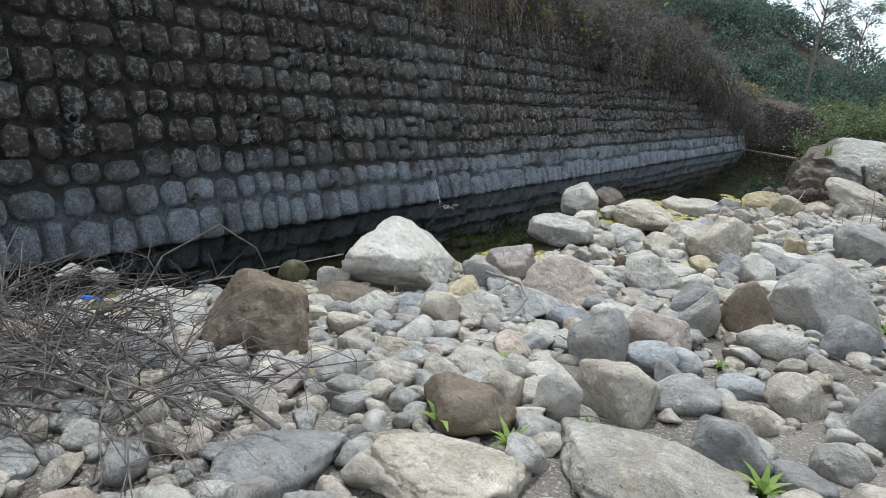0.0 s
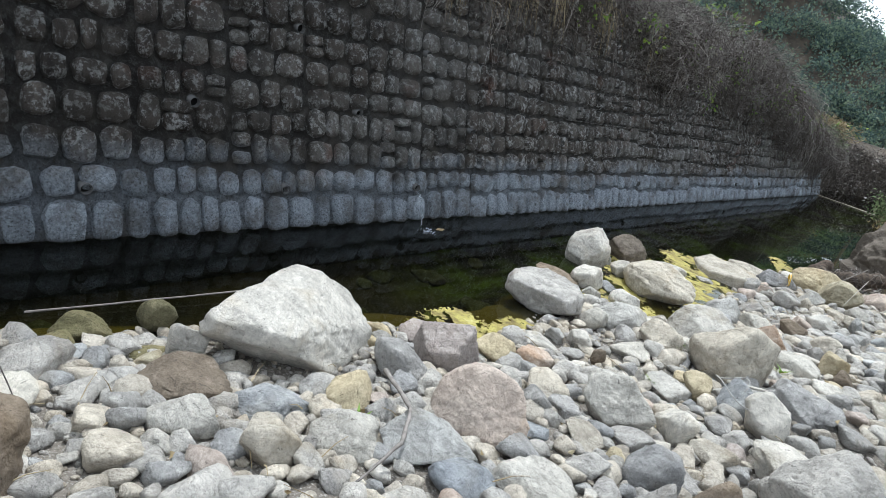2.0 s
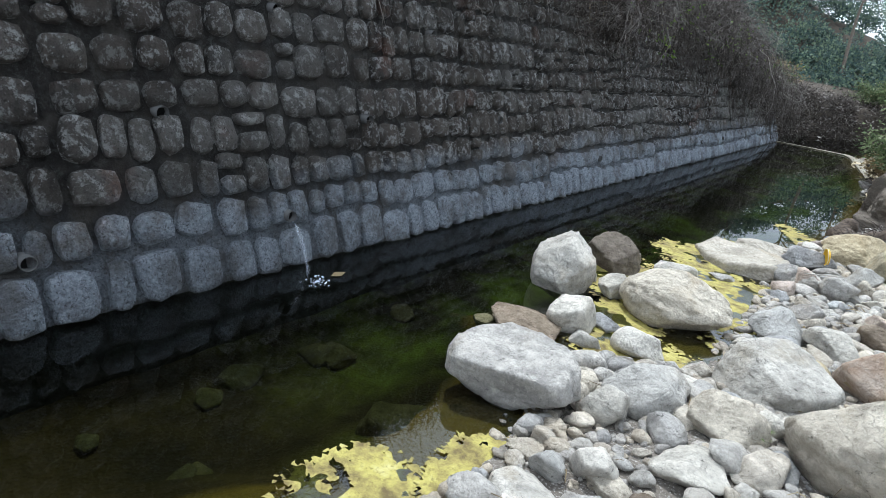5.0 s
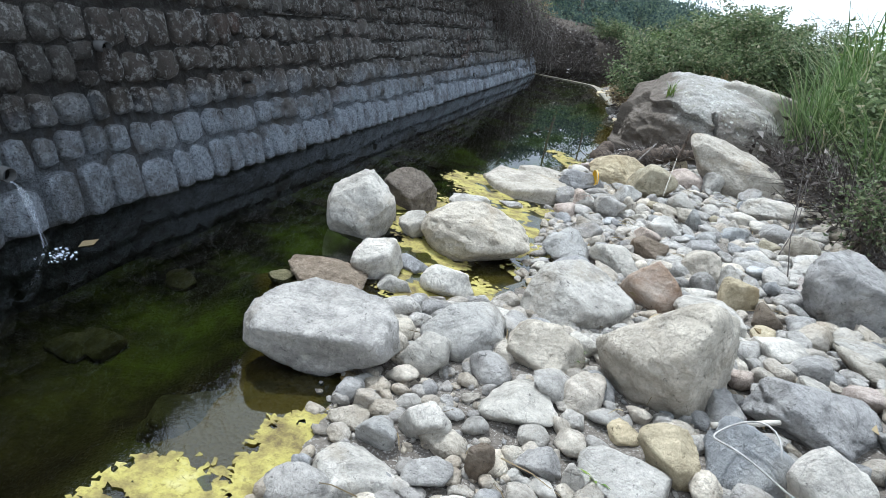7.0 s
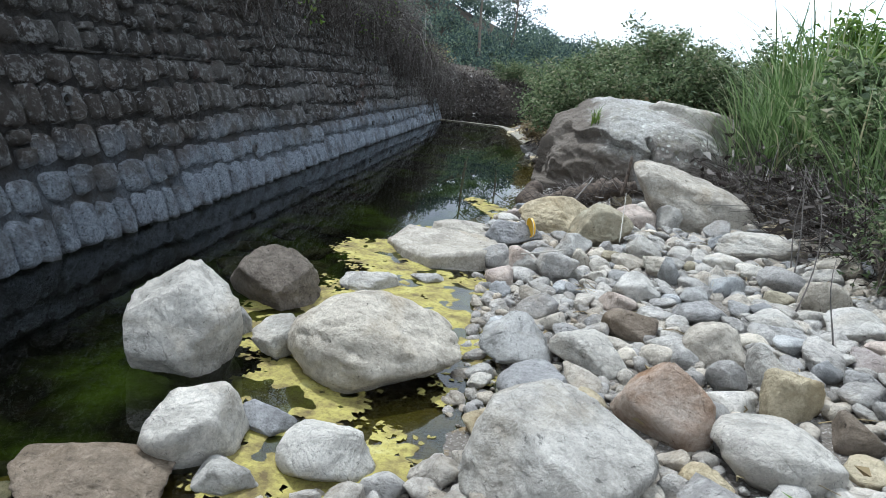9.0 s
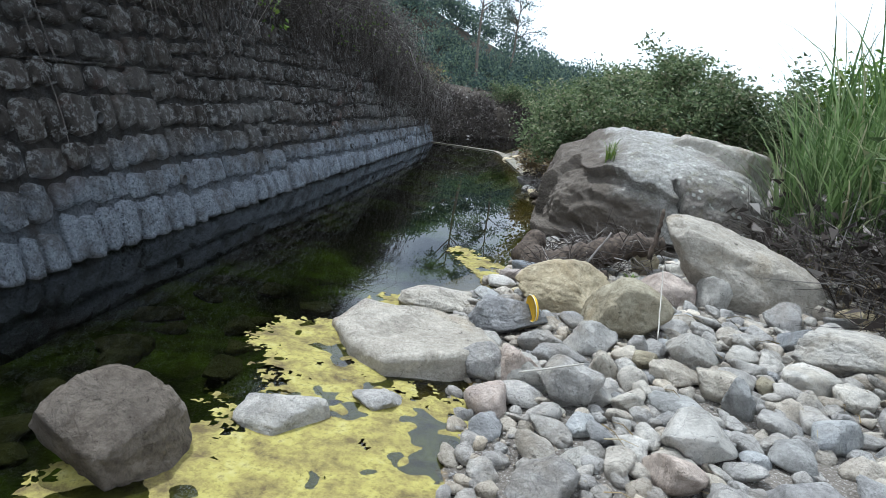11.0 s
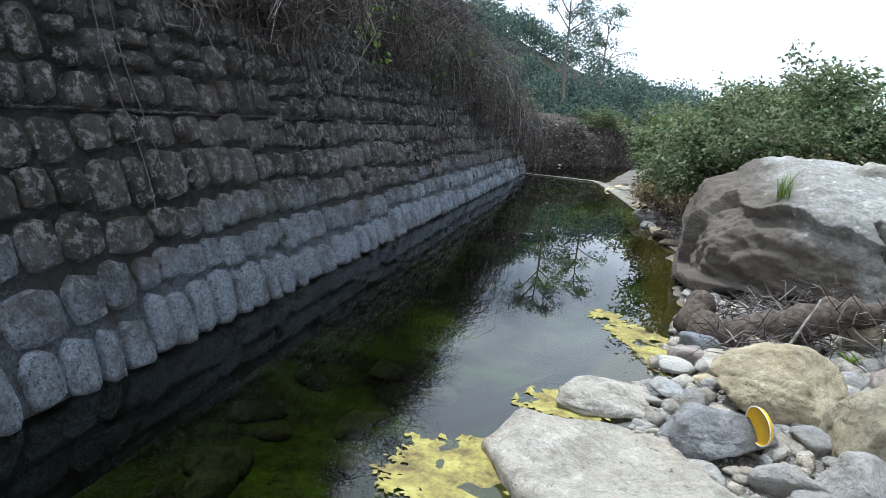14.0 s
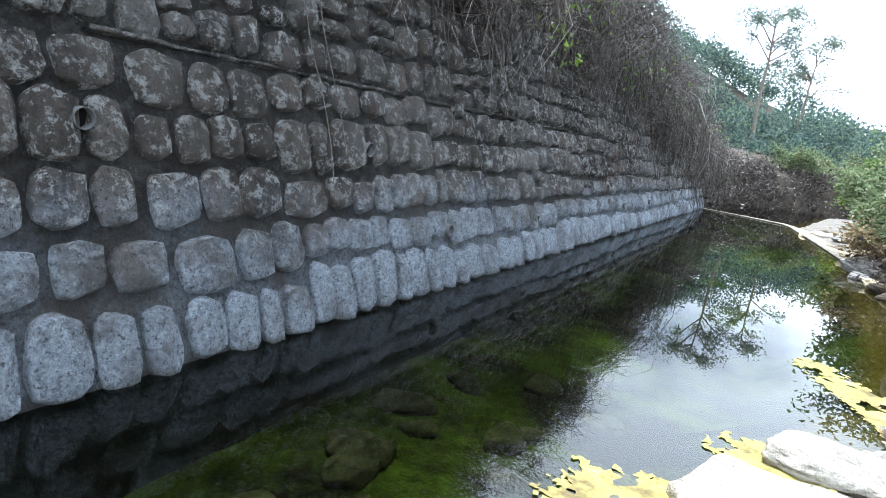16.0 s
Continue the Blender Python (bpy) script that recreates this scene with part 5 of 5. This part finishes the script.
def tree(x, y, z, h, spread, mat, seed, leaves=2600, size=0.35, crown0=0.35, name="tree", label="dark green broadleaf tree on the slope", bole=0.16, sparse=False):
    """Tapered trunk, limbs, and leaves gathered in uneven clumps along them."""
    r = random.Random(seed)
    root = new(name)
    root.location = (x, y, z)
    wood, crown = Heap(), Heap()
    lean = Vector((r.gauss(0, 0.04), r.gauss(0, 0.04), 0)) * h
    trunk = [Vector((0, 0, -0.4)) + lean * s * s + Vector((r.gauss(0, 0.05), r.gauss(0, 0.05), (h * 0.93 + 0.4) * s)) for s in np.linspace(0, 1, 7)]
    wood.tube(trunk, [bole * (1 - 0.85 * s) for s in np.linspace(0, 1, 7)], 7)
    clumps = []
    for i in range(13 if sparse else 20):
        s = crown0 + (0.95 - crown0) * r.random()
        b = trunk[min(6, int(s * 6))].lerp(trunk[min(6, int(s * 6) + 1)], s * 6 % 1)
        a = r.uniform(0, 6.28)
        ln = spread * r.uniform(0.5, 1.0) * (1.15 - abs(s - 0.6))
        e = b + Vector((math.cos(a) * ln, math.sin(a) * ln, ln * r.uniform(0.1, 0.9)))
        wood.tube([b, b.lerp(e, 0.5) + Vector((0, 0, 0.12 * ln)), e], [bole * 0.35, bole * 0.22, bole * 0.06], 5)
        clumps += [(e, r.uniform(0.3, 0.6) * spread * (0.95 if sparse else 1)), (b.lerp(e, 0.65), r.uniform(0.2, 0.45) * spread * (0.8 if sparse else 1))]
    for i in range(leaves):
        c, rad = r.choice(clumps)
        d = Vector((r.gauss(0, 1), r.gauss(0, 1), r.gauss(0, 0.75))).normalized() * rad * r.random() ** 0.4
        crown.leaf(c + d, (r.gauss(0, 1), r.gauss(0, 1), r.uniform(-1, 0.4)), size * r.uniform(0.6, 1.3), r.uniform(0.2, 0.34))
    wood.build("trunk", BARK, root, True)
    crown.build("crown", mat, root)
    return tagged(root, label, "tree")


# far hillside with its forest
def ridge_z(x, y):
    top = float(np.interp(x - 0.06 * (y - 50), [-60, -24, -13.6, -11.3, -7, -3, 0, 3.3, 8.2, 13, 25, 60], [22, 18.5, 13.2, 10.9, 8.9, 7.0, 6.2, 4.7, 3.4, 2.2, 1.4, 1.2]))
    return max(0.0, min(1.0, (y - 37) / 14)) ** 0.8 * top - 0.4 + 0.9 * noise.noise(Vector((x * 0.12, y * 0.12, 4)))


gx, gy = list(np.linspace(-60, 60, 61)), list(np.linspace(36, 90, 28))
hill = mesh_object("far_hill", *grid_sheet(gx, gy, ridge_z), SOIL)
tagged(hill, "forested hillside in the distance", "hill", kind="structure")
r = random.Random(17)
forest = Heap()
for i in range(760):
    if i < 620:
        x, y = r.uniform(-34, 22), 38 + 17 * r.random()
        z = ridge_z(x, y)
    else:
        x, y = -9 - 14 * r.random(), r.uniform(14, 42)
        z = hill_z(x, y)
    rad = r.uniform(0.7, 1.4) + 0.9 * r.random() ** 3
    tall = r.uniform(0.9, 1.7)
    for _ in range(int(270 * rad)):
        v = Vector((r.gauss(0, 1), r.gauss(0, 1), abs(r.gauss(0, 0.9)) * tall)).normalized() * rad * (0.7 + 0.4 * r.random())
        forest.leaf(Vector((x, y, z + rad * 0.3)) + v, v + Vector((r.gauss(0, 1), r.gauss(0, 1), r.gauss(0, 1))) * rad, r.uniform(0.09, 0.22), 0.36)
tagged(forest.build("forest", LEAF_FAR), "dense dark green forest covering the far hill, blued for haze", "forest", kind="stuff")

tree(-0.2, 42, 2.0, 8.6, 1.7, LEAF_GUM, 81, 2800, 0.13, 0.55, label="tall thin pale tree with a sparse crown", bole=0.13, sparse=True)
tree(1.7, 43.5, 1.8, 7.6, 1.4, LEAF_GUM, 82, 2000, 0.13, 0.55, label="tall thin pale tree with a sparse crown", bole=0.11, sparse=True)
# the low earth bank that carries on past the end of the wall and closes the channel at its bend
LINE = [Vector((-0.75, 25.7, 0)), Vector((-0.5, 28, 0)), Vector((0.2, 31.5, 0)), Vector((2.0, 34.5, 0)), Vector((5.0, 36.0, 0)), Vector((10, 36.5, 0)), Vector((20, 36, 0))]
def bank_at(s, back):
    """A point on the bank: s along its foot, back into it."""
    i = min(int(s), len(LINE) - 2)
    a, b = LINE[i], LINE[i + 1]
    d = (b - a).normalized()
    p = a.lerp(b, s - i) + Vector((-d.y, d.x, 0)) * back
    top = 1.9 - 0.12 * s
    p.z = -0.2 + (top + 0.2) * min(1.0, (back / 0.75)) ** 0.7 + 0.22 * max(0.0, back - 0.75)
    q = p * 0.8
    return p + Vector((0.25 * noise.noise(q), 0.25 * noise.noise(q + Vector((5, 5, 5))), 0.25 * noise.noise(q + Vector((9, 0, 0)))))
bs, bb = list(np.linspace(0, 6, 73)), [0, 0.1, 0.22, 0.36, 0.55, 0.75, 1.1, 1.8, 3.0, 4.5]
bv = [bank_at(s, b) for s in bs for b in bb]
nb = len(bb)
bf = [(j * nb + i, (j + 1) * nb + i, (j + 1) * nb + i + 1, j * nb + i + 1) for j in range(len(bs) - 1) for i in range(nb - 1)]
tagged(mesh_object("bend_bank", bv, bf, SOIL), "brown earth bank carrying on past the wall's end", "bank", kind="structure")
bank = Heap()
r = random.Random(19)
for i in range(9000):
    p = bank_at(r.uniform(0, 6) if i > 3000 else r.uniform(0, 3), abs(r.gauss(0.5, 0.7)))
    d = Vector((r.gauss(0.2, 0.6), r.gauss(-0.3, 0.6), r.gauss(0.0, 0.7))).normalized() * r.uniform(0.2, 0.8)
    w = r.uniform(0.004, 0.01)
    bank.tube([p, p + d * 0.5 + Vector((0, 0, 0.1)), p + d], [w, w * 0.7, w * 0.3], 3)
    bank.leaf(p + d * r.random(), (r.gauss(0, 1), r.gauss(0, 1), r.uniform(-1.2, 0.2)), r.uniform(0.08, 0.2), 0.16)
tagged(bank.build("bank_scrub", DRY), "dry brown scrub on the bend of the bank", "dry scrub", kind="stuff")
for i, (x, y, h) in enumerate(((2.2, 36.8, 1.4), (5.5, 37.6, 2.2), (9, 37.4, 2.6), (13, 37, 3.2), (-2.5, 33, 1.3), (-1.9, 28.5, 1.0))):
    bush(x, y, 1.5 if i < 4 else hill_z(x, y) - 0.1, 1.6, 1.4, h, 2000, LEAF if i != 4 else STRAW, 200 + i, 0.16)
SILT = stone("pale_silt", (0.17, 0.16, 0.13), (0.32, 0.31, 0.27), 0.2)
sill = [Vector((-0.15, 25.5, 0.02)), Vector((1.2, 25.6, 0.02)), Vector((2.4, 25.5, 0.03)), Vector((2.75, 24.6, 0.03)), Vector((3.1, 22.6, 0.03)), Vector((3.35, 20.8, 0.03)), Vector((3.72, 17.2, 0.02))]
sv, sf = tube(sill, [0.07, 0.1, 0.14, 0.2, 0.24, 0.22, 0.08], 10)
tagged(mesh_object("silt_spit", [Vector((p.x, p.y, 0.02 + (p.z - 0.02) * 0.16)) for p in sv], sf, SILT), "pale silt spit closing the pool at its far end", "silt spit")

# ---------------------------------------------------------------- driftwood, branches, litter
def limb(name, pts, radii, mat, label, cat, sides=9, seed=0):
    r = random.Random(seed)
    path = []
    for i in range(len(pts) * 6 - 5):
        s = i / 6
        a = min(int(s), len(pts) - 2)
        path.append(Vector(pts[a]).lerp(Vector(pts[a + 1]), s - a) + Vector((r.gauss(0, 1), r.gauss(0, 1), r.gauss(0, 1))) * radii[0] * 0.16)
    rr = list(np.interp(np.linspace(0, 1, len(path)), np.linspace(0, 1, len(radii)), radii))
    rr = [w * r.uniform(0.82, 1.15) for w in rr]
    return tagged(mesh_object(name, *tube(path, rr, sides), mat), label, cat)


limb("driftwood_root", [(3.62, 10.05, 0.3), (3.55, 9.8, 0.16), (3.75, 9.55, 0.1), (4.15, 9.45, 0.28), (4.5, 9.5, 0.46), (4.9, 9.6, 0.5)], [0.11, 0.14, 0.17, 0.17, 0.14, 0.07], DRIFT, "gnarled grey driftwood root lying against the boulder", "driftwood", 10, 3)
limb("driftwood_root", [(3.9, 9.9, 0.1), (4.0, 9.3, 0.12), (4.3, 9.1, 0.22)], [0.09, 0.11, 0.05], DRIFT, "short weathered driftwood root under the boulder", "driftwood", 9, 4)
limb("stick", [(3.85, 8.75, 0.02), (4.1, 9.0, 0.35), (4.3, 9.25, 0.62)], [0.012, 0.012, 0.008], TWIG, "thin grey stick leaning on the driftwood", "stick", 6, 5)
limb("stick", [(4.62, 8.9, 0.5), (4.66, 8.95, 0.75), (4.68, 9.0, 0.95)], [0.022, 0.02, 0.016], DRIFT, "broken stake standing between the boulders", "stick", 6, 6)
limb("stick", [(4.42, 7.3, 0.3), (4.46, 7.6, 0.5), (4.5, 7.9, 0.68)], [0.005, 0.005, 0.004], STICK, "pale peeled stick lying between rocks", "stick", 6, 7)
limb("stick", [(3.5, 6.3, 0.33), (3.85, 6.5, 0.36)], [0.006, 0.005], STICK, "pale peeled stick lying between rocks", "stick", 6, 8)
limb("stick", [(4.42, 2.3, 0.4), (4.72, 2.4, 0.47)], [0.016, 0.012], STICK, "short bleached stick between the boulders", "stick", 6, 9)
limb("stick", [(3.1, -0.55, 0.42), (3.55, -0.75, 0.5), (3.75, -1.0, 0.5), (3.8, -1.35, 0.4)], [0.016, 0.014, 0.012, 0.006], TWIG, "curved dry branch lying over the stones", "stick", 6, 10)
limb("bamboo_pole", [(1.15, -2.1, 0.03), (1.3, -0.5, 0.05)], [0.009, 0.008], TWIG, "thin grey pole floating along the shallows", "pole", 7, 11)
rootmat = Heap()
r = random.Random(23)
for i in range(620):
    p = Vector((r.uniform(3.6, 4.8), r.uniform(9.0, 10.3), 0.12 + 0.5 * r.random()))
    p.z = min(p.z, 0.12 + (p.x - 3.5) * 0.4)
    d = Vector((r.gauss(0, 1), r.gauss(0, 1), r.gauss(0, 0.4))).normalized() * r.uniform(0.1, 0.34)
    rootmat.tube([p, p + d * 0.5 + Vector((0, 0, r.gauss(0, 0.04))), p + d], [0.005, 0.004, 0.002], 3)
tagged(rootmat.build("root_tangle", DRY), "tangle of fine dry roots round the driftwood", "roots", kind="stuff")

# the heap of dead branches on the stones
twigs = Heap()
r = random.Random(29)
for i in range(46):
    a = r.uniform(0, 6.28)
    q0 = r.random()
    p = Vector((2.0 + 1.5 * q0 + r.gauss(0, 0.15), -3.72 - 0.2 * q0 + r.gauss(0, 0.2), 0))
    p.z = ground_z(p.x, p.y) + r.uniform(0.04, 0.26)
    d = Vector((math.cos(a), math.sin(a), r.uniform(-0.1, 0.35)))
    ln = r.uniform(0.3, 0.75)
    side = d.cross(Vector((0, 0, 1)))
    path = [p + d * ln * s + side * 0.18 * ln * math.sin(3 * s + a) + Vector((0, 0, 0.14 * math.sin(3.1 * s))) for s in np.linspace(0, 1, 8)]
    w = r.uniform(0.005, 0.013)
    twigs.tube(path, [w * (1 - 0.7 * s) for s in np.linspace(0, 1, 8)], 5)
    for _ in range(10):
        q = path[r.randrange(1, 8)]
        e = d * r.uniform(0.1, 0.4) + Vector((r.gauss(0, 0.16), r.gauss(0, 0.16), r.gauss(0, 0.1)))
        m = q + e * 0.5 + Vector((r.gauss(0, 0.03), r.gauss(0, 0.03), r.gauss(0, 0.03)))
        twigs.tube([q, m, q + e], [w * 0.5, w * 0.35, w * 0.15], 3)
        for _ in range(3):
            g = m + Vector((r.gauss(0, 0.12), r.gauss(0, 0.12), r.gauss(0, 0.08)))
            twigs.tube([m, (m + g) / 2 + Vector((0, 0, 0.01)), g], [w * 0.25, w * 0.2, w * 0.1], 3)
tagged(twigs.build("brushwood", BRUSH), "tangled heap of dead grey branches on the stones", "dead branches", kind="stuff")
limb("dead_branch", [(2.3, -3.3, 0.4), (2.2, -3.0, 0.75), (2.35, -2.7, 0.95), (2.6, -2.6, 0.85), (2.75, -2.5, 0.5)], [0.007, 0.006, 0.005, 0.004, 0.002], BRUSH, "arched bare branch rising from the brushwood", "branch", 6, 12)
limb("dead_branch", [(4.1, -3.6, 0.72), (3.4, -3.6, 0.75), (2.8, -3.3, 0.72), (2.2, -3.3, 0.6)], [0.011, 0.01, 0.008, 0.004], BRUSH, "long bare branch lying on the brushwood", "branch", 6, 13)

# weeds and litter between the stones
def weed(x, y, n, h, seed, label="small green weed between the stones", mat=None):
    r = random.Random(seed)
    heap = Heap()
    for i in range(n):
        a = 6.28 * i / n + r.uniform(-0.3, 0.3)
        heap.blade((0, 0, -0.01), Vector((math.cos(a), math.sin(a), 0)), h * r.uniform(0.7, 1.1), h * 0.28, r.uniform(0.6, 1.1), 4)
    ob = heap.build("weed", mat or LEAF_BRIGHT)
    ob.location = (x, y, ground_z(x, y) + 0.03)
    return tagged(ob, label, "weed", "weeds between the stones")


for i, (x, y, n, h) in enumerate(((4.75, -2.95, 11, 0.13), (4.42, -2.98, 7, 0.16), (5.62, -2.55, 10, 0.13), (3.75, 2.85, 14, 0.1), (3.9, -2.85, 10, 0.09), (4.15, -2.1, 7, 0.14), (3.35, -0.95, 7, 0.13),
                                  (2.85, -0.15, 9, 0.12), (3.95, 1.9, 9, 0.1), (5.15, -1.0, 10, 0.08), (4.3, -0.9, 8, 0.08), (4.6, 3.55, 8, 0.12), (4.55, 9.15, 10, 0.14), (4.9, -2.5, 8, 0.08), (6.0, 0.9, 12, 0.15), (6.2, 2.2, 14, 0.16))):
    weed(x, y, n, h, 400 + i)


def dish_lid(x, y, z, m):
    """A shallow yellow plastic lid with a pale rim, standing on its edge."""
    root = new("yellow_dish")
    root.matrix_world = pose(x, y, z) @ m @ Matrix.Scale(0.75, 4)
    bm = bmesh.new()
    prof = [(0.0, 0.0), (0.1, 0.002), (0.128, 0.004), (0.135, 0.03), (0.131, 0.03), (0.122, 0.01), (0.0, 0.007)]
    rings = [[bm.verts.new((math.cos(a) * q, math.sin(a) * q, h)) for a in np.linspace(0, 2 * math.pi, 40, endpoint=False)] if q else [bm.verts.new((0, 0, h))] for q, h in prof]
    for p, q in zip(rings, rings[1:]):
        for i in range(40):
            a, b, c, d = p[i % len(p)], p[(i + 1) % len(p)], q[(i + 1) % len(q)], q[i % len(q)]
            bm.faces.new([v for k_, v in enumerate((a, b, c, d)) if v not in (a, b, c, d)[:k_]])
    part("disc", bm, YELLOW, root)
    pts = [Vector((math.cos(a) * 0.134, math.sin(a) * 0.134, 0.031)) for a in np.linspace(0, 2 * math.pi, 41)]
    mesh_object("rim", *tube(pts, [0.004] * 41, 6), RIMWHITE, root)
    return tagged(root, "yellow plastic lid with a pale rim wedged among rocks", "lid")


dish_lid(3.6, 7.6, 0.27, Vector((-0.8, -0.33, -0.12)).to_track_quat("Z", "Y").to_matrix().to_4x4())


def bottle(x, y, z):
    root = new("plastic_bottle")
    root.matrix_world = pose(x, y, z, 0, 86, 35)
    bm = bmesh.new()
    prof = [(0.0, 0.0), (0.03, 0.002), (0.034, 0.01), (0.034, 0.13), (0.026, 0.155), (0.013, 0.17), (0.013, 0.185)]
    rings = [[bm.verts.new((math.cos(a) * max(q, 0.001), math.sin(a) * max(q, 0.001), h)) for a in np.linspace(0, 2 * math.pi, 18, endpoint=False)] for q, h in prof]
    for p, q in zip(rings, rings[1:]):
        for i in range(18):
            bm.faces.new((p[i], p[(i + 1) % 18], q[(i + 1) % 18], q[i]))
    part("body", bm, BLUE, root)
    bm = bmesh.new()
    bmesh.ops.create_cone(bm, cap_ends=True, segments=16, radius1=0.016, radius2=0.015, depth=0.018, matrix=Matrix.Translation((0, 0, 0.19)))
    part("cap", bm, BLUE, root)
    return tagged(root, "blue plastic bottle lying at the water's edge", "bottle")


bottle(0.95, -3.0, 0.03)
loop = [Vector((4.45 + 0.17 * math.cos(a) + 0.03 * a, 2.0 + 0.2 * math.sin(a), 0.52 + 0.05 * math.sin(2 * a))) for a in np.linspace(0, 5.6, 26)]
tagged(mesh_object("wire_loop", *tube(loop, [0.0045] * 26, 6), WIRE), "loop of dull stiff wire over a bluish rock", "wire")
leafh = Heap()
leafh.add([(0.38, 2.72, 0.004), (0.43, 2.8, 0.007), (0.38, 2.9, 0.004), (0.33, 2.81, 0.006)], [(0, 1, 2, 3)])
tagged(leafh.build("floating_leaf", STRAW), "yellowing leaf floating on the water", "leaf")
litter = Heap()
r = random.Random(37)
for i in range(330):
    y = r.uniform(-5, 10)
    x = shore_x(y) + r.uniform(0.1, 3.6)
    a = r.uniform(0, 6.28)
    p = Vector((x, y, ground_z(x, y) + r.uniform(0.02, 0.1)))
    if r.random() < 0.6:
        d = Vector((math.cos(a), math.sin(a), r.uniform(-0.1, 0.2))) * r.uniform(0.06, 0.3)
        litter.tube([p, p + d * 0.5 + Vector((0, 0, 0.02)), p + d], [0.004, 0.003, 0.0015], 3)
    else:
        litter.leaf(p, (math.cos(a), math.sin(a), 0.1), r.uniform(0.03, 0.07), 0.3)
tagged(litter.build("dry_litter", STRAW), "dry twigs and straw scattered among the stones", "litter", kind="stuff")

# ---------------------------------------------------------------- the wall's blocks, one by one where the walk passes nearest
rest = Heap()
near = [b for b in BLOCKS if 3.6 < b[0] < 13.5 and b[2] < 1.45]
near = sorted(near, key=lambda b: (b[2] > 0.7, abs((b[0] + b[1]) / 2 - 8.0)))[:300]
chosen = set(near)
for i, b in enumerate(BLOCKS):
    m = block_pose(*b)
    if b in chosen:
        ob = new("cast_block", PILLOW_MESH[i % 12])
        ob.matrix_world = m
        ob.parent = wall
    else:
        pv, pf = PILLOWS[i % 12]
        rest.add([m @ p for p in pv], pf)
blocks = rest.build("cast_blocks", WALL_STONE, wall, True)
tagged(blocks, kind="stuff")
